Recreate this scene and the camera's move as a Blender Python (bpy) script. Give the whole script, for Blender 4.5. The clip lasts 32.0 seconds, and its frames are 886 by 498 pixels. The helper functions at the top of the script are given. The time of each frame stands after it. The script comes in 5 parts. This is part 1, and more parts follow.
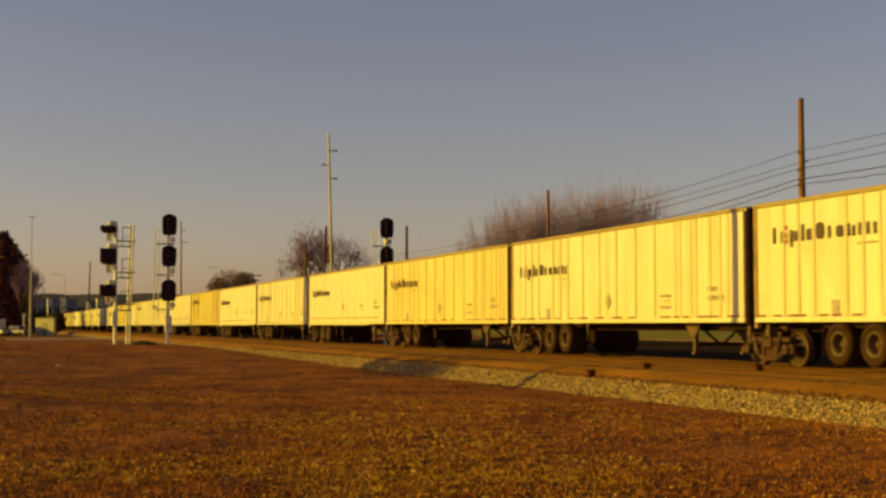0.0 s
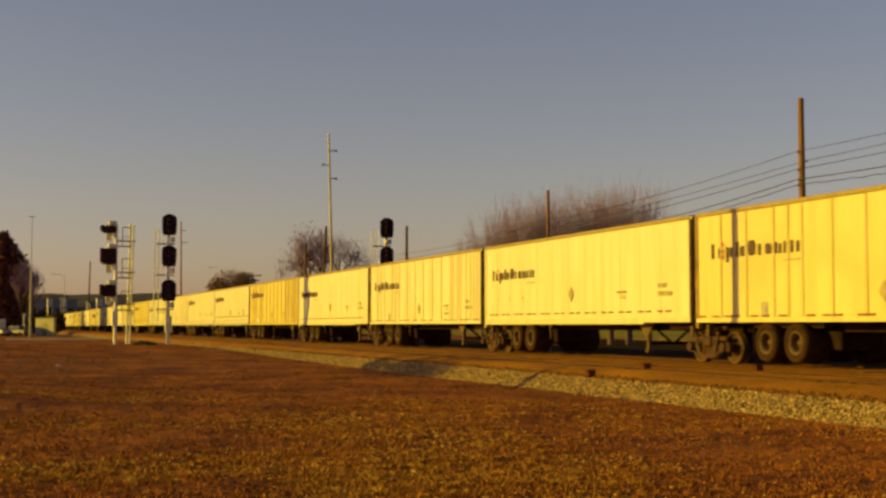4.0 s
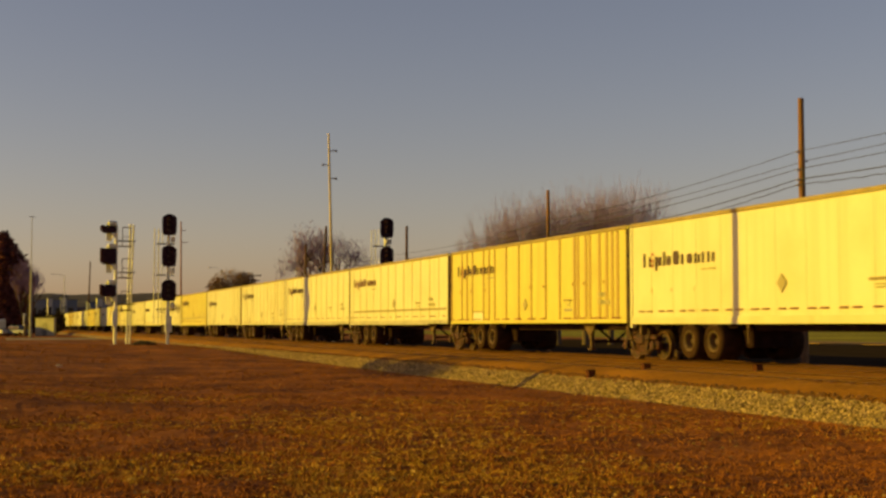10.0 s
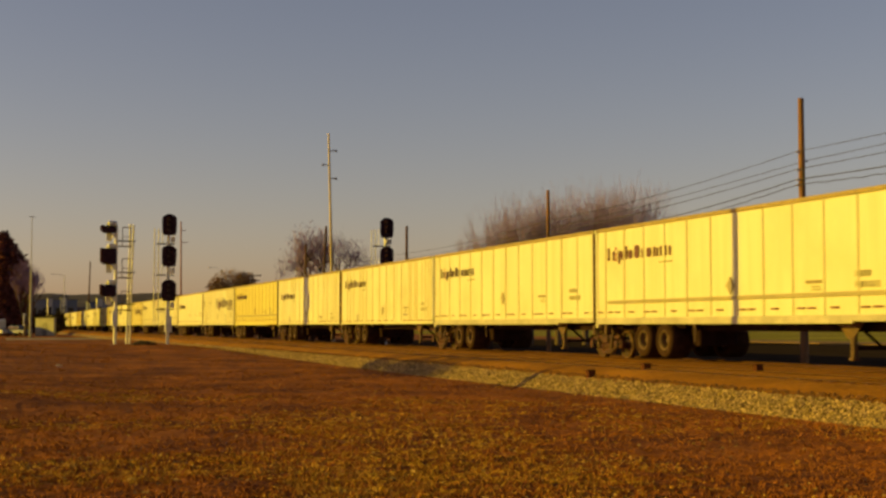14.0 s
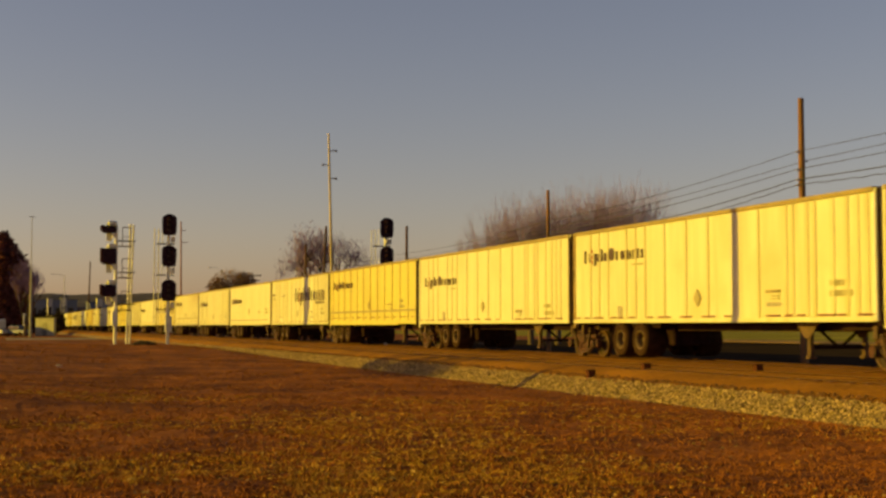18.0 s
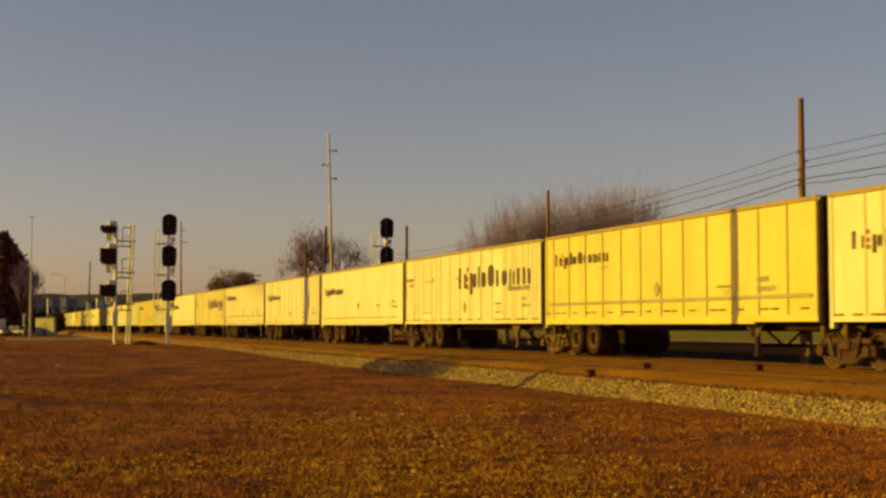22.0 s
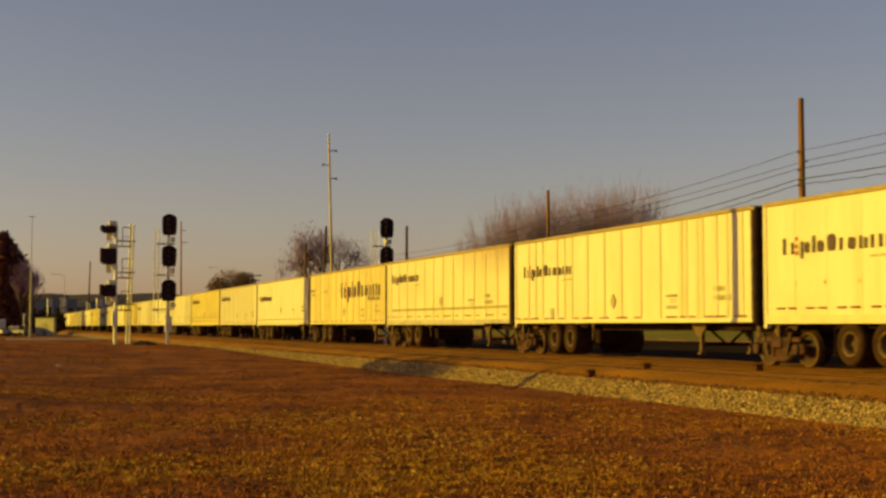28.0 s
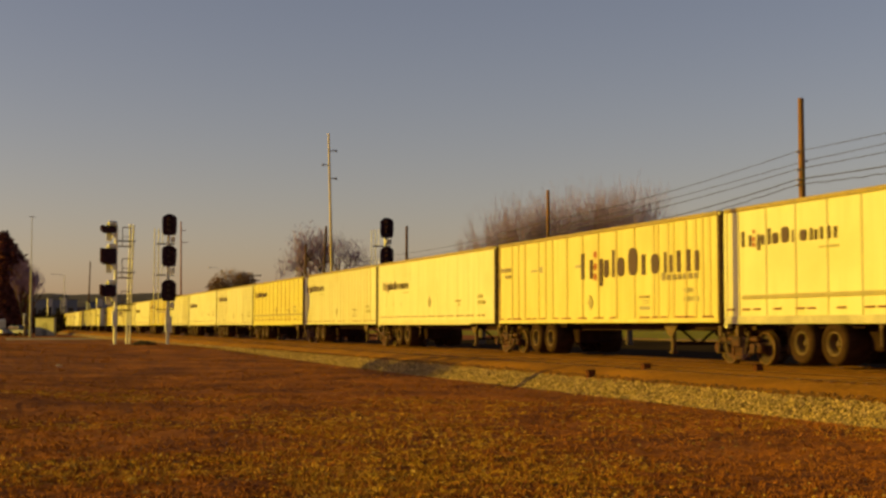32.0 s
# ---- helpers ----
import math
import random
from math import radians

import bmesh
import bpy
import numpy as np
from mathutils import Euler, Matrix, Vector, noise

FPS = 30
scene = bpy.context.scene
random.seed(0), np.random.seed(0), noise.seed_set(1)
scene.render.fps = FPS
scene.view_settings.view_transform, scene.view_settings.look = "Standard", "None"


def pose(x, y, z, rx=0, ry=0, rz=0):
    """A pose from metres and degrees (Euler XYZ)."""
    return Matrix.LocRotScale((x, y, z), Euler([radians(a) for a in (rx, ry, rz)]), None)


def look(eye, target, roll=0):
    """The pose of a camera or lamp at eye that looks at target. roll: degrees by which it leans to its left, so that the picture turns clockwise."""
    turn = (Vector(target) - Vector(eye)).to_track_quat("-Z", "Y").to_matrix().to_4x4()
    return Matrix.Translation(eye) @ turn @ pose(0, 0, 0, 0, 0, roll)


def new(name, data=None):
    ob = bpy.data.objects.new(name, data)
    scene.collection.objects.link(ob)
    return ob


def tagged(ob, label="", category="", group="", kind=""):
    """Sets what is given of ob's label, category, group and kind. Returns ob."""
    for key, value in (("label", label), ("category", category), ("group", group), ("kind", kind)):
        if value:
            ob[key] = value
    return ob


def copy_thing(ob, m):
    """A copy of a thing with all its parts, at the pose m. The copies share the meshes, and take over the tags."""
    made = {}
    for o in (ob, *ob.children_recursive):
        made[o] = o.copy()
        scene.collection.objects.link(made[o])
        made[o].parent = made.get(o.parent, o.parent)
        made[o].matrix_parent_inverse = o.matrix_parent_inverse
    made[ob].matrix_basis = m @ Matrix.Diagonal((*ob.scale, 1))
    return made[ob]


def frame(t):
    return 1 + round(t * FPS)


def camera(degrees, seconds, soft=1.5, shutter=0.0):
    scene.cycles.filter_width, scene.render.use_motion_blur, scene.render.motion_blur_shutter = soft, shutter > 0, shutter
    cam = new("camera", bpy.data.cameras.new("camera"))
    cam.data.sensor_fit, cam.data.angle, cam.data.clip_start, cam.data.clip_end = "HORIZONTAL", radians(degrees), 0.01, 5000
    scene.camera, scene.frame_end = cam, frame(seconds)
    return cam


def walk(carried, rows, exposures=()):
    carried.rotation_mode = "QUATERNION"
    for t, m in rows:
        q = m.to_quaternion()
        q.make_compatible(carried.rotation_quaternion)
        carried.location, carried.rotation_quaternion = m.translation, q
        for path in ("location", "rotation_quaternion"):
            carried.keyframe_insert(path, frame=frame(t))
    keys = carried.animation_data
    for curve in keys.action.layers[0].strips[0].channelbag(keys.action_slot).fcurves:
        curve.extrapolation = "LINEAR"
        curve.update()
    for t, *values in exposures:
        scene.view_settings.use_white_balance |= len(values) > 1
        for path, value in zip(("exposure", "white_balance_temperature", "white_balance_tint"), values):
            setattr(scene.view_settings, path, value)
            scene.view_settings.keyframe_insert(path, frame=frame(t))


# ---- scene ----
EYE = (0.0, 0.0, 1.55)
YAW, PITCH = 18.81, 3.3
cam = camera(36.75, 32.0, soft=2.75, shutter=0.4)


def sight(distance):
    a, p = radians(YAW), radians(PITCH)
    return (EYE[0] - distance * math.cos(a) * math.cos(p), EYE[1] + distance * math.sin(a) * math.cos(p), EYE[2] + distance * math.sin(p))


walk(cam, [(0.0, look(EYE, sight(50))), (32.0, look(EYE, sight(50)))], exposures=[(0.0, 0.35, 6900, 26), (32.0, 0.35, 6900, 26)])

# ---- light ----
SUN_ELEV = radians(12.6)
SUN_GO = Vector((0.24, 0.97, 0.0)).normalized()      # the way the light goes, over the ground
world = bpy.data.worlds.new("sky")
scene.world = world
world.use_nodes = True
wn, wl = world.node_tree.nodes, world.node_tree.links
wn.clear()
sky = wn.new("ShaderNodeTexSky")
sky.sky_type = "NISHITA"
sky.sun_disc = False
sky.sun_elevation = SUN_ELEV
sky.sun_rotation = math.atan2(-SUN_GO.x, -SUN_GO.y)
sky.dust_density = 0.85
sky.ozone_density = 2.2
tint = wn.new("ShaderNodeMix")
tint.data_type, tint.blend_type = "RGBA", "MULTIPLY"
tint.inputs[0].default_value = 1.0
tint.inputs[7].default_value = (1.27, 1.0, 0.86, 1)
bg = wn.new("ShaderNodeBackground")
bg.inputs["Strength"].default_value = 0.078
wo = wn.new("ShaderNodeOutputWorld")
wl.new(sky.outputs["Color"], tint.inputs[6])
wl.new(tint.outputs[2], bg.inputs["Color"])
wl.new(bg.outputs[0], wo.inputs["Surface"])

sun_data = bpy.data.lights.new("sun", "SUN")
sun_data.energy = 4.4
sun_data.angle = radians(0.5)
sun_data.color = (1.0, 0.79, 0.02)
sun = new("sun", sun_data)
sun.matrix_world = look((-60, -60, 40), (-60 + SUN_GO.x * 10, -60 + SUN_GO.y * 10, 40 - 10 * math.tan(SUN_ELEV)))


# ---- materials ----
def mat(name, colour, rough=0.7, metal=0.0, vary=0.25, scale=3.0, fine=40.0, bump=0.2, second=None, mix=0.5, rnd=0.0, bump_dist=0.01, stretch=None, spec=0.5):
    """A procedural surface: a base colour, stains at two scales, fine relief and, for pieces, a shift from one to the next."""
    m = bpy.data.materials.new(name)
    m.use_nodes = True
    nt = m.node_tree
    n, l = nt.nodes, nt.links
    b = n["Principled BSDF"]
    b.inputs["Roughness"].default_value = rough
    b.inputs["Metallic"].default_value = metal
    b.inputs["Specular IOR Level"].default_value = spec
    tc = n.new("ShaderNodeTexCoord")
    mp = n.new("ShaderNodeMapping")
    l.new(tc.outputs["Object"], mp.inputs["Vector"])
    if stretch:
        mp.inputs["Scale"].default_value = stretch
    big = n.new("ShaderNodeTexNoise")
    big.inputs["Scale"].default_value = scale
    big.inputs["Detail"].default_value = 5
    sm = n.new("ShaderNodeTexNoise")
    sm.inputs["Scale"].default_value = fine
    sm.inputs["Detail"].default_value = 4
    for t in (big, sm):
        l.new(mp.outputs[0], t.inputs["Vector"])
    ramp = n.new("ShaderNodeValToRGB")
    ramp.color_ramp.elements[0].position, ramp.color_ramp.elements[1].position = 0.35, 0.68
    dark = second or tuple(c * (1 - vary) for c in colour)
    ramp.color_ramp.elements[0].color = (*dark, 1)
    ramp.color_ramp.elements[1].color = (*colour, 1)
    l.new(big.outputs["Fac"], ramp.inputs["Fac"])
    ramp2 = n.new("ShaderNodeValToRGB")
    ramp2.color_ramp.elements[0].position, ramp2.color_ramp.elements[1].position = 0.3, 0.7
    lo = 1 - vary * 0.8
    ramp2.color_ramp.elements[0].color = (lo, lo, lo, 1)
    ramp2.color_ramp.elements[1].color = (1, 1, 1, 1)
    l.new(sm.outputs["Fac"], ramp2.inputs["Fac"])
    mx = n.new("ShaderNodeMix")
    mx.data_type, mx.blend_type = "RGBA", "MULTIPLY"
    mx.inputs[0].default_value = 1.0
    l.new(ramp.outputs[0], mx.inputs[6])
    l.new(ramp2.outputs[0], mx.inputs[7])
    out = mx.outputs[2]
    if rnd:
        oi = n.new("ShaderNodeObjectInfo")
        geo = n.new("ShaderNodeNewGeometry")
        add = n.new("ShaderNodeMath")
        add.operation = "ADD"
        l.new(oi.outputs["Random"], add.inputs[0])
        l.new(geo.outputs["Random Per Island"], add.inputs[1])
        fr = n.new("ShaderNodeMath")
        fr.operation = "FRACT"
        l.new(add.outputs[0], fr.inputs[0])
        mr = n.new("ShaderNodeMapRange")
        mr.inputs["To Min"].default_value, mr.inputs["To Max"].default_value = 1 - rnd, 1 + rnd * 0.6
        l.new(fr.outputs[0], mr.inputs["Value"])
        m2 = n.new("ShaderNodeMix")
        m2.data_type, m2.blend_type = "RGBA", "MULTIPLY"
        m2.inputs[0].default_value = 1.0
        l.new(out, m2.inputs[6])
        l.new(mr.outputs[0], m2.inputs[7])
        out = m2.outputs[2]
    l.new(out, b.inputs["Base Color"])
    if bump:
        bp = n.new("ShaderNodeBump")
        bp.inputs["Strength"].default_value = bump
        bp.inputs["Distance"].default_value = bump_dist
        l.new(sm.outputs["Fac"], bp.inputs["Height"])
        l.new(bp.outputs[0], b.inputs["Normal"])
    return m


def trailer_paint(name, colour, stain, amount, seed, soot=None):
    """Old trailer paint: streaks that run down the side, grime that gathers in blotches, a slight gloss; soot: a cloud of exhaust stain over the upper nose end."""
    m = bpy.data.materials.new(name)
    m.use_nodes = True
    n, l = m.node_tree.nodes, m.node_tree.links
    b = n["Principled BSDF"]
    b.inputs["Roughness"].default_value = 0.45
    tc = n.new("ShaderNodeTexCoord")
    oi = n.new("ShaderNodeObjectInfo")
    off = n.new("ShaderNodeVectorMath")
    off.operation = "MULTIPLY_ADD"
    off.inputs[1].default_value = (37.0, 11.0, 5.0)
    l.new(oi.outputs["Random"], off.inputs[0])
    l.new(tc.outputs["Object"], off.inputs[2])
    cols = []
    for sc, stretch, det, lo, hi in ((1.0, (2.6, 2.6, 0.16), 6, 0.42, 0.8), (0.55, (1, 1, 1), 5, 0.45, 0.8)):
        mp = n.new("ShaderNodeMapping")
        mp.inputs["Scale"].default_value = stretch
        mp.inputs["Location"].default_value = (seed, seed, 0)
        l.new(off.outputs[0], mp.inputs["Vector"])
        t = n.new("ShaderNodeTexNoise")
        t.inputs["Scale"].default_value = sc
        t.inputs["Detail"].default_value = det
        l.new(mp.outputs[0], t.inputs["Vector"])
        r = n.new("ShaderNodeMapRange")
        r.inputs["From Min"].default_value, r.inputs["From Max"].default_value = lo, hi
        r.inputs["To Max"].default_value = amount
        l.new(t.outputs["Fac"], r.inputs["Value"])
        cols.append(r)
    mx = n.new("ShaderNodeMath")
    mx.operation = "MAXIMUM"
    l.new(cols[0].outputs[0], mx.inputs[0])
    l.new(cols[1].outputs[0], mx.inputs[1])
    mix = n.new("ShaderNodeMix")
    mix.data_type = "RGBA"
    mix.inputs[6].default_value = (*colour, 1)
    mix.inputs[7].default_value = (*stain, 1)
    l.new(mx.outputs[0], mix.inputs[0])
    out = mix.outputs[2]
    if soot:
        place = n.new("ShaderNodeMapping")
        place.inputs["Location"].default_value = (-15.5 / 6.5, 0.0, -4.3 / 1.5)
        place.inputs["Scale"].default_value = (1 / 6.5, 0.0, 1 / 1.5)
        l.new(tc.outputs["Object"], place.inputs["Vector"])
        far = n.new("ShaderNodeVectorMath")
        far.operation = "LENGTH"
        l.new(place.outputs[0], far.inputs[0])
        rag = n.new("ShaderNodeMath")
        rag.operation = "MULTIPLY_ADD"
        rag.inputs[1].default_value = 0.8
        l.new(cols[0].outputs[0], rag.inputs[0])
        l.new(far.outputs["Value"], rag.inputs[2])
        fall = n.new("ShaderNodeMapRange")
        fall.inputs["From Min"].default_value, fall.inputs["From Max"].default_value = 1.15, 0.25
        fall.inputs["To Max"].default_value = 0.95
        l.new(rag.outputs[0], fall.inputs["Value"])
        sm = n.new("ShaderNodeMix")
        sm.data_type = "RGBA"
        sm.inputs[7].default_value = (*soot, 1)
        l.new(fall.outputs[0], sm.inputs[0])
        l.new(out, sm.inputs[6])
        out = sm.outputs[2]
    l.new(out, b.inputs["Base Color"])
    bt = n.new("ShaderNodeTexNoise")
    bt.inputs["Scale"].default_value = 1.6
    l.new(off.outputs[0], bt.inputs["Vector"])
    bp = n.new("ShaderNodeBump")
    bp.inputs["Strength"].default_value = 0.12
    bp.inputs["Distance"].default_value = 0.02
    l.new(bt.outputs["Fac"], bp.inputs["Height"])
    l.new(bp.outputs[0], b.inputs["Normal"])
    return m


M = {
    "white": trailer_paint("white_trailer_paint", (0.57, 0.555, 0.365), (0.44, 0.32, 0.1), 0.7, 0.0),
    "bright": trailer_paint("bright_trailer_paint", (0.58, 0.55, 0.36), (0.47, 0.37, 0.15), 0.6, 9.0),
    "cream": trailer_paint("cream_trailer_paint", (0.54, 0.475, 0.088), (0.43, 0.3, 0.033), 0.7, 4.0),
    "ivory": trailer_paint("ivory_trailer_paint", (0.57, 0.5, 0.19), (0.44, 0.31, 0.06), 0.65, 7.0),
    "ivory_post": trailer_paint("ivory_post_paint", (0.52, 0.43, 0.15), (0.38, 0.26, 0.06), 0.65, 8.0),
    "white_post": trailer_paint("white_post_paint", (0.55, 0.49, 0.27), (0.42, 0.31, 0.11), 0.7, 2.0),
    "bright_post": trailer_paint("bright_post_paint", (0.55, 0.5, 0.29), (0.4, 0.31, 0.13), 0.6, 3.0),
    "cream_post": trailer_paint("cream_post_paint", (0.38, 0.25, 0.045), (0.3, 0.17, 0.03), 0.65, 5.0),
    "sooty": trailer_paint("soot_stained_trailer_paint", (0.57, 0.53, 0.31), (0.46, 0.36, 0.14), 0.6, 6.0, soot=(0.33, 0.21, 0.07)),
    "nose_grime": mat("grimy_nose_post", (0.12, 0.055, 0.022), 0.8, 0, 0.6, 3, 20, second=(0.05, 0.022, 0.014)),
    "panel_white": mat("clean_white_panel", (0.72, 0.68, 0.55), 0.5, 0, 0.15, 2, 20),
    "rear_trim": mat("rust_streaked_rear_frame", (0.42, 0.25, 0.06), 0.6, 0, 0.5, 2, 14),
    "roof": mat("grimy_roof_edge", (0.36, 0.25, 0.07), 0.6, 0, 0.35, 1.5, 14),
    "steel": mat("weathered_aluminium_rail", (0.5, 0.44, 0.3), 0.5, 0.0, 0.3, 2, 20),
    "cast": mat("dusty_cast_steel", (0.12, 0.03, 0.008), 0.85, 0.0, 0.6, 4, 40, 0.4, second=(0.018, 0.006, 0.005)),
    "cast_pale": mat("sand_coated_cast_steel", (0.21, 0.11, 0.03), 0.85, 0.0, 0.6, 4, 40, 0.4, second=(0.05, 0.018, 0.01)),
    "wheel_dust": mat("dusty_steel_wheel", (0.075, 0.025, 0.01), 0.8, 0.0, 0.5, 3, 30, 0.3, second=(0.022, 0.007, 0.006)),
    "stencil": mat("dark_stencil_paint", (0.34, 0.25, 0.11), 0.7, 0, 0.4, 5, 40, 0),
    "emblem_dark": mat("grey_lavender_paint", (0.3, 0.23, 0.17), 0.7, 0, 0.4, 5, 40, 0),
    "grey_rail": mat("grey_trailer_stripe", (0.36, 0.29, 0.14), 0.6, 0, 0.2, 2, 20),
    "dark": mat("dark_frame_and_nose_shade", (0.036, 0.016, 0.016), 0.8, 0, 0.5, 3, 30, spec=0.06),
    "rust": mat("rusted_cast_iron", (0.21, 0.068, 0.024), 0.85, 0.1, 0.6, 5, 60, 0.4, second=(0.035, 0.012, 0.01)),
    "tread": mat("worn_wheel_tread", (0.15, 0.07, 0.025), 0.5, 0.3, 0.3, 3, 30),
    "rubber": mat("dusty_tyre_rubber", (0.062, 0.03, 0.016), 0.9, 0, 0.45, 4, 50, spec=0.06),
    "hub": mat("dusty_hub_cap", (0.1, 0.05, 0.025), 0.7, 0.2, 0.4, 6, 30),
    "disc": mat("dull_wheel_disc", (0.19, 0.11, 0.035), 0.7, 0, 0.5, 6, 30, spec=0.1),
    "rim": mat("painted_wheel_rim", (0.17, 0.095, 0.032), 0.7, 0.0, 0.4, 6, 30),
    "leg": mat("landing_leg_paint", (0.15, 0.07, 0.021), 0.7, 0, 0.5, 4, 30),
    "ink": mat("dark_marking_paint", (0.075, 0.03, 0.026), 0.6, 0, 0.3, 3, 40, 0),
    "brick_ink": mat("brick_red_marking_paint", (0.14, 0.034, 0.026), 0.6, 0, 0.3, 3, 40, 0),
    "emblem": mat("faded_lavender_paint", (0.45, 0.38, 0.3), 0.7, 0, 0.4, 5, 40, 0),
    "fade": mat("faded_marking_paint", (0.51, 0.44, 0.23), 0.7, 0, 0.4, 5, 40, 0),
    "red": mat("red_marking_paint", (0.42, 0.07, 0.02), 0.6, 0, 0.3, 3, 40, 0),
    "reflector": mat("dull_red_reflector", (0.26, 0.06, 0.02), 0.4, 0, 0.4, 3, 40, 0),
    "rail_steel": mat("brown_rail_web", (0.1, 0.043, 0.007), 0.85, 0.1, 0.35, 1.2, 30, 0.3, spec=0.06),
    "rail_head": mat("worn_rail_head", (0.26, 0.11, 0.02), 0.7, 0.0, 0.3, 2, 30),
    "tie": mat("creosoted_tie", (0.36, 0.146, 0.013), 0.9, 0, 0.35, 3, 24, 0.5, rnd=0.12, stretch=(1, 0.2, 1), spec=0.06),
    "bed": mat("rust_stained_ballast", (0.37, 0.15, 0.011), 0.95, 0, 0.35, 0.7, 9, 0.6, bump_dist=0.04, spec=0.06),
    "slope": mat("pale_limestone_ballast", (0.3, 0.2, 0.1), 0.95, 0, 0.5, 3, 11, 1.0, bump_dist=0.06, spec=0.06),
    "stone": mat("limestone_chip", (0.52, 0.35, 0.15), 0.95, 0, 0.3, 6, 40, 0.3, rnd=0.7, spec=0.06),
    "stone_dark": mat("oily_ballast_chip", (0.2, 0.085, 0.02), 0.95, 0, 0.3, 6, 40, 0.3, rnd=0.5),
    "grass": mat("dormant_lawn", (0.37, 0.121, 0.022), 1.0, 0, 0.4, 0.45, 9, 0.7, second=(0.14, 0.042, 0.016), bump_dist=0.05, spec=0.06),
    "blade": mat("dry_grass_blade", (0.39, 0.14, 0.027), 0.9, 0, 0.3, 0.5, 8, 0, second=(0.24, 0.078, 0.017), rnd=0.2, spec=0.06),
    "straw": mat("straw_grass_blade", (0.58, 0.335, 0.06), 0.9, 0, 0.3, 0.6, 8, 0, second=(0.4, 0.2, 0.02), rnd=0.5, spec=0.06),
    "dead_leaf": mat("dry_fallen_leaf", (0.5, 0.3, 0.08), 0.8, 0, 0.4, 2, 20, 0, rnd=0.6, spec=0.1),
    "green": mat("winter_green_lawn", (0.36, 0.3, 0.012), 1.0, 0, 0.5, 0.06, 1.2, 0.6, bump_dist=0.05, spec=0.06),
    "asphalt": mat("old_asphalt", (0.05, 0.033, 0.02), 0.9, 0, 0.3, 0.4, 20, 0.4, spec=0.0),
    "dirt": mat("tan_dirt", (0.36, 0.21, 0.06), 1.0, 0, 0.35, 0.3, 5, 0.5, bump_dist=0.03, spec=0.06),
    "gravel": mat("gravel_road", (0.36, 0.3, 0.2), 0.95, 0, 0.35, 0.5, 8, 0.8, bump_dist=0.04, spec=0.06),
    "black": mat("signal_black", (0.045, 0.02, 0.026), 0.95, 0, 0.3, 4, 30, spec=0.04),
    "box_brown": mat("rusty_box_paint", (0.11, 0.035, 0.014), 0.85, 0, 0.4, 6, 30, spec=0.06),
    "weathered_rail": mat("weathered_brown_handrail", (0.2, 0.13, 0.07), 0.7, 0, 0.3, 4, 30),
    "galv": mat("galvanised_steel", (0.82, 0.78, 0.64), 0.6, 0.0, 0.25, 4, 40, 0.1),
    "alu_paint": mat("aluminium_paint", (0.84, 0.79, 0.62), 0.6, 0.0, 0.25, 4, 40, 0.1),
    "pole_wood": mat("weathered_pole_wood", (0.27, 0.12, 0.04), 0.9, 0, 0.45, 2, 16, 0.6, stretch=(4, 4, 0.3)),
    "dark_wood": mat("dark_pole_wood", (0.12, 0.05, 0.025), 0.9, 0, 0.45, 2, 16, 0.6, stretch=(4, 4, 0.3)),
    "pole_steel": mat("tan_steel_pole", (0.42, 0.3, 0.15), 0.5, 0.1, 0.2, 1, 12, 0.1),
    "red_pole": mat("faded_red_paint", (0.3, 0.09, 0.06), 0.6, 0, 0.3, 2, 12, 0.1),
    "wire": mat("black_cable", (0.02, 0.018, 0.016), 0.7, 0, 0.1, 1, 5, 0),
    "glass_insul": mat("porcelain_insulator", (0.25, 0.2, 0.17), 0.3, 0, 0.2, 5, 30, 0),
    "bark": mat("grey_brown_bark", (0.13, 0.085, 0.055), 0.95, 0, 0.4, 2, 18, 0.6, stretch=(3, 3, 0.5)),
    "twig": mat("reddish_twigs", (0.35, 0.23, 0.36), 0.95, 0, 0.35, 1, 10, 0, rnd=0.3, spec=0.06),
    "needle": mat("dark_needles", (0.22, 0.075, 0.06), 0.95, 0, 0.5, 1, 8, 0, rnd=0.5, spec=0.06),
    "leaf": mat("brown_bush_leaves", (0.4, 0.22, 0.1), 0.95, 0, 0.5, 1, 8, 0, rnd=0.5, spec=0.06),
    "scrub": mat("dark_scrub", (0.05, 0.034, 0.02), 0.95, 0, 0.5, 1, 8, 0, rnd=0.5, spec=0.06),
    "hill": mat("distant_wooded_hill", (0.14, 0.12, 0.12), 1.0, 0, 0.4, 0.02, 0.15, 0, spec=0.06),
    "shed": mat("drab_olive_shed", (0.36, 0.33, 0.24), 0.7, 0, 0.25, 1, 12),
    "shed_roof": mat("dull_metal_roof", (0.2, 0.18, 0.14), 0.6, 0.2, 0.25, 1, 12),
    "car_white": mat("white_car_paint", (0.55, 0.52, 0.45), 0.3, 0, 0.1, 1, 10, 0),
    "car_blue": mat("blue_grey_car_paint", (0.12, 0.14, 0.2), 0.3, 0, 0.1, 1, 10, 0),
    "glass": mat("dark_window_glass", (0.02, 0.022, 0.025), 0.08, 0, 0.1, 1, 10, 0),
    "wall_far": mat("pale_factory_wall", (0.5, 0.46, 0.38), 0.8, 0, 0.2, 0.2, 3, 0),
    "wall_blue": mat("blue_grey_factory_wall", (0.14, 0.16, 0.22), 0.8, 0, 0.2, 0.2, 3, 0),
    "concrete": mat("pale_concrete", (0.34, 0.25, 0.14), 0.9, 0, 0.3, 2, 20, 0.4),
    "lens": mat("unlit_signal_lens", (0.04, 0.018, 0.02), 0.6, 0, 0.1, 5, 30, 0),
}


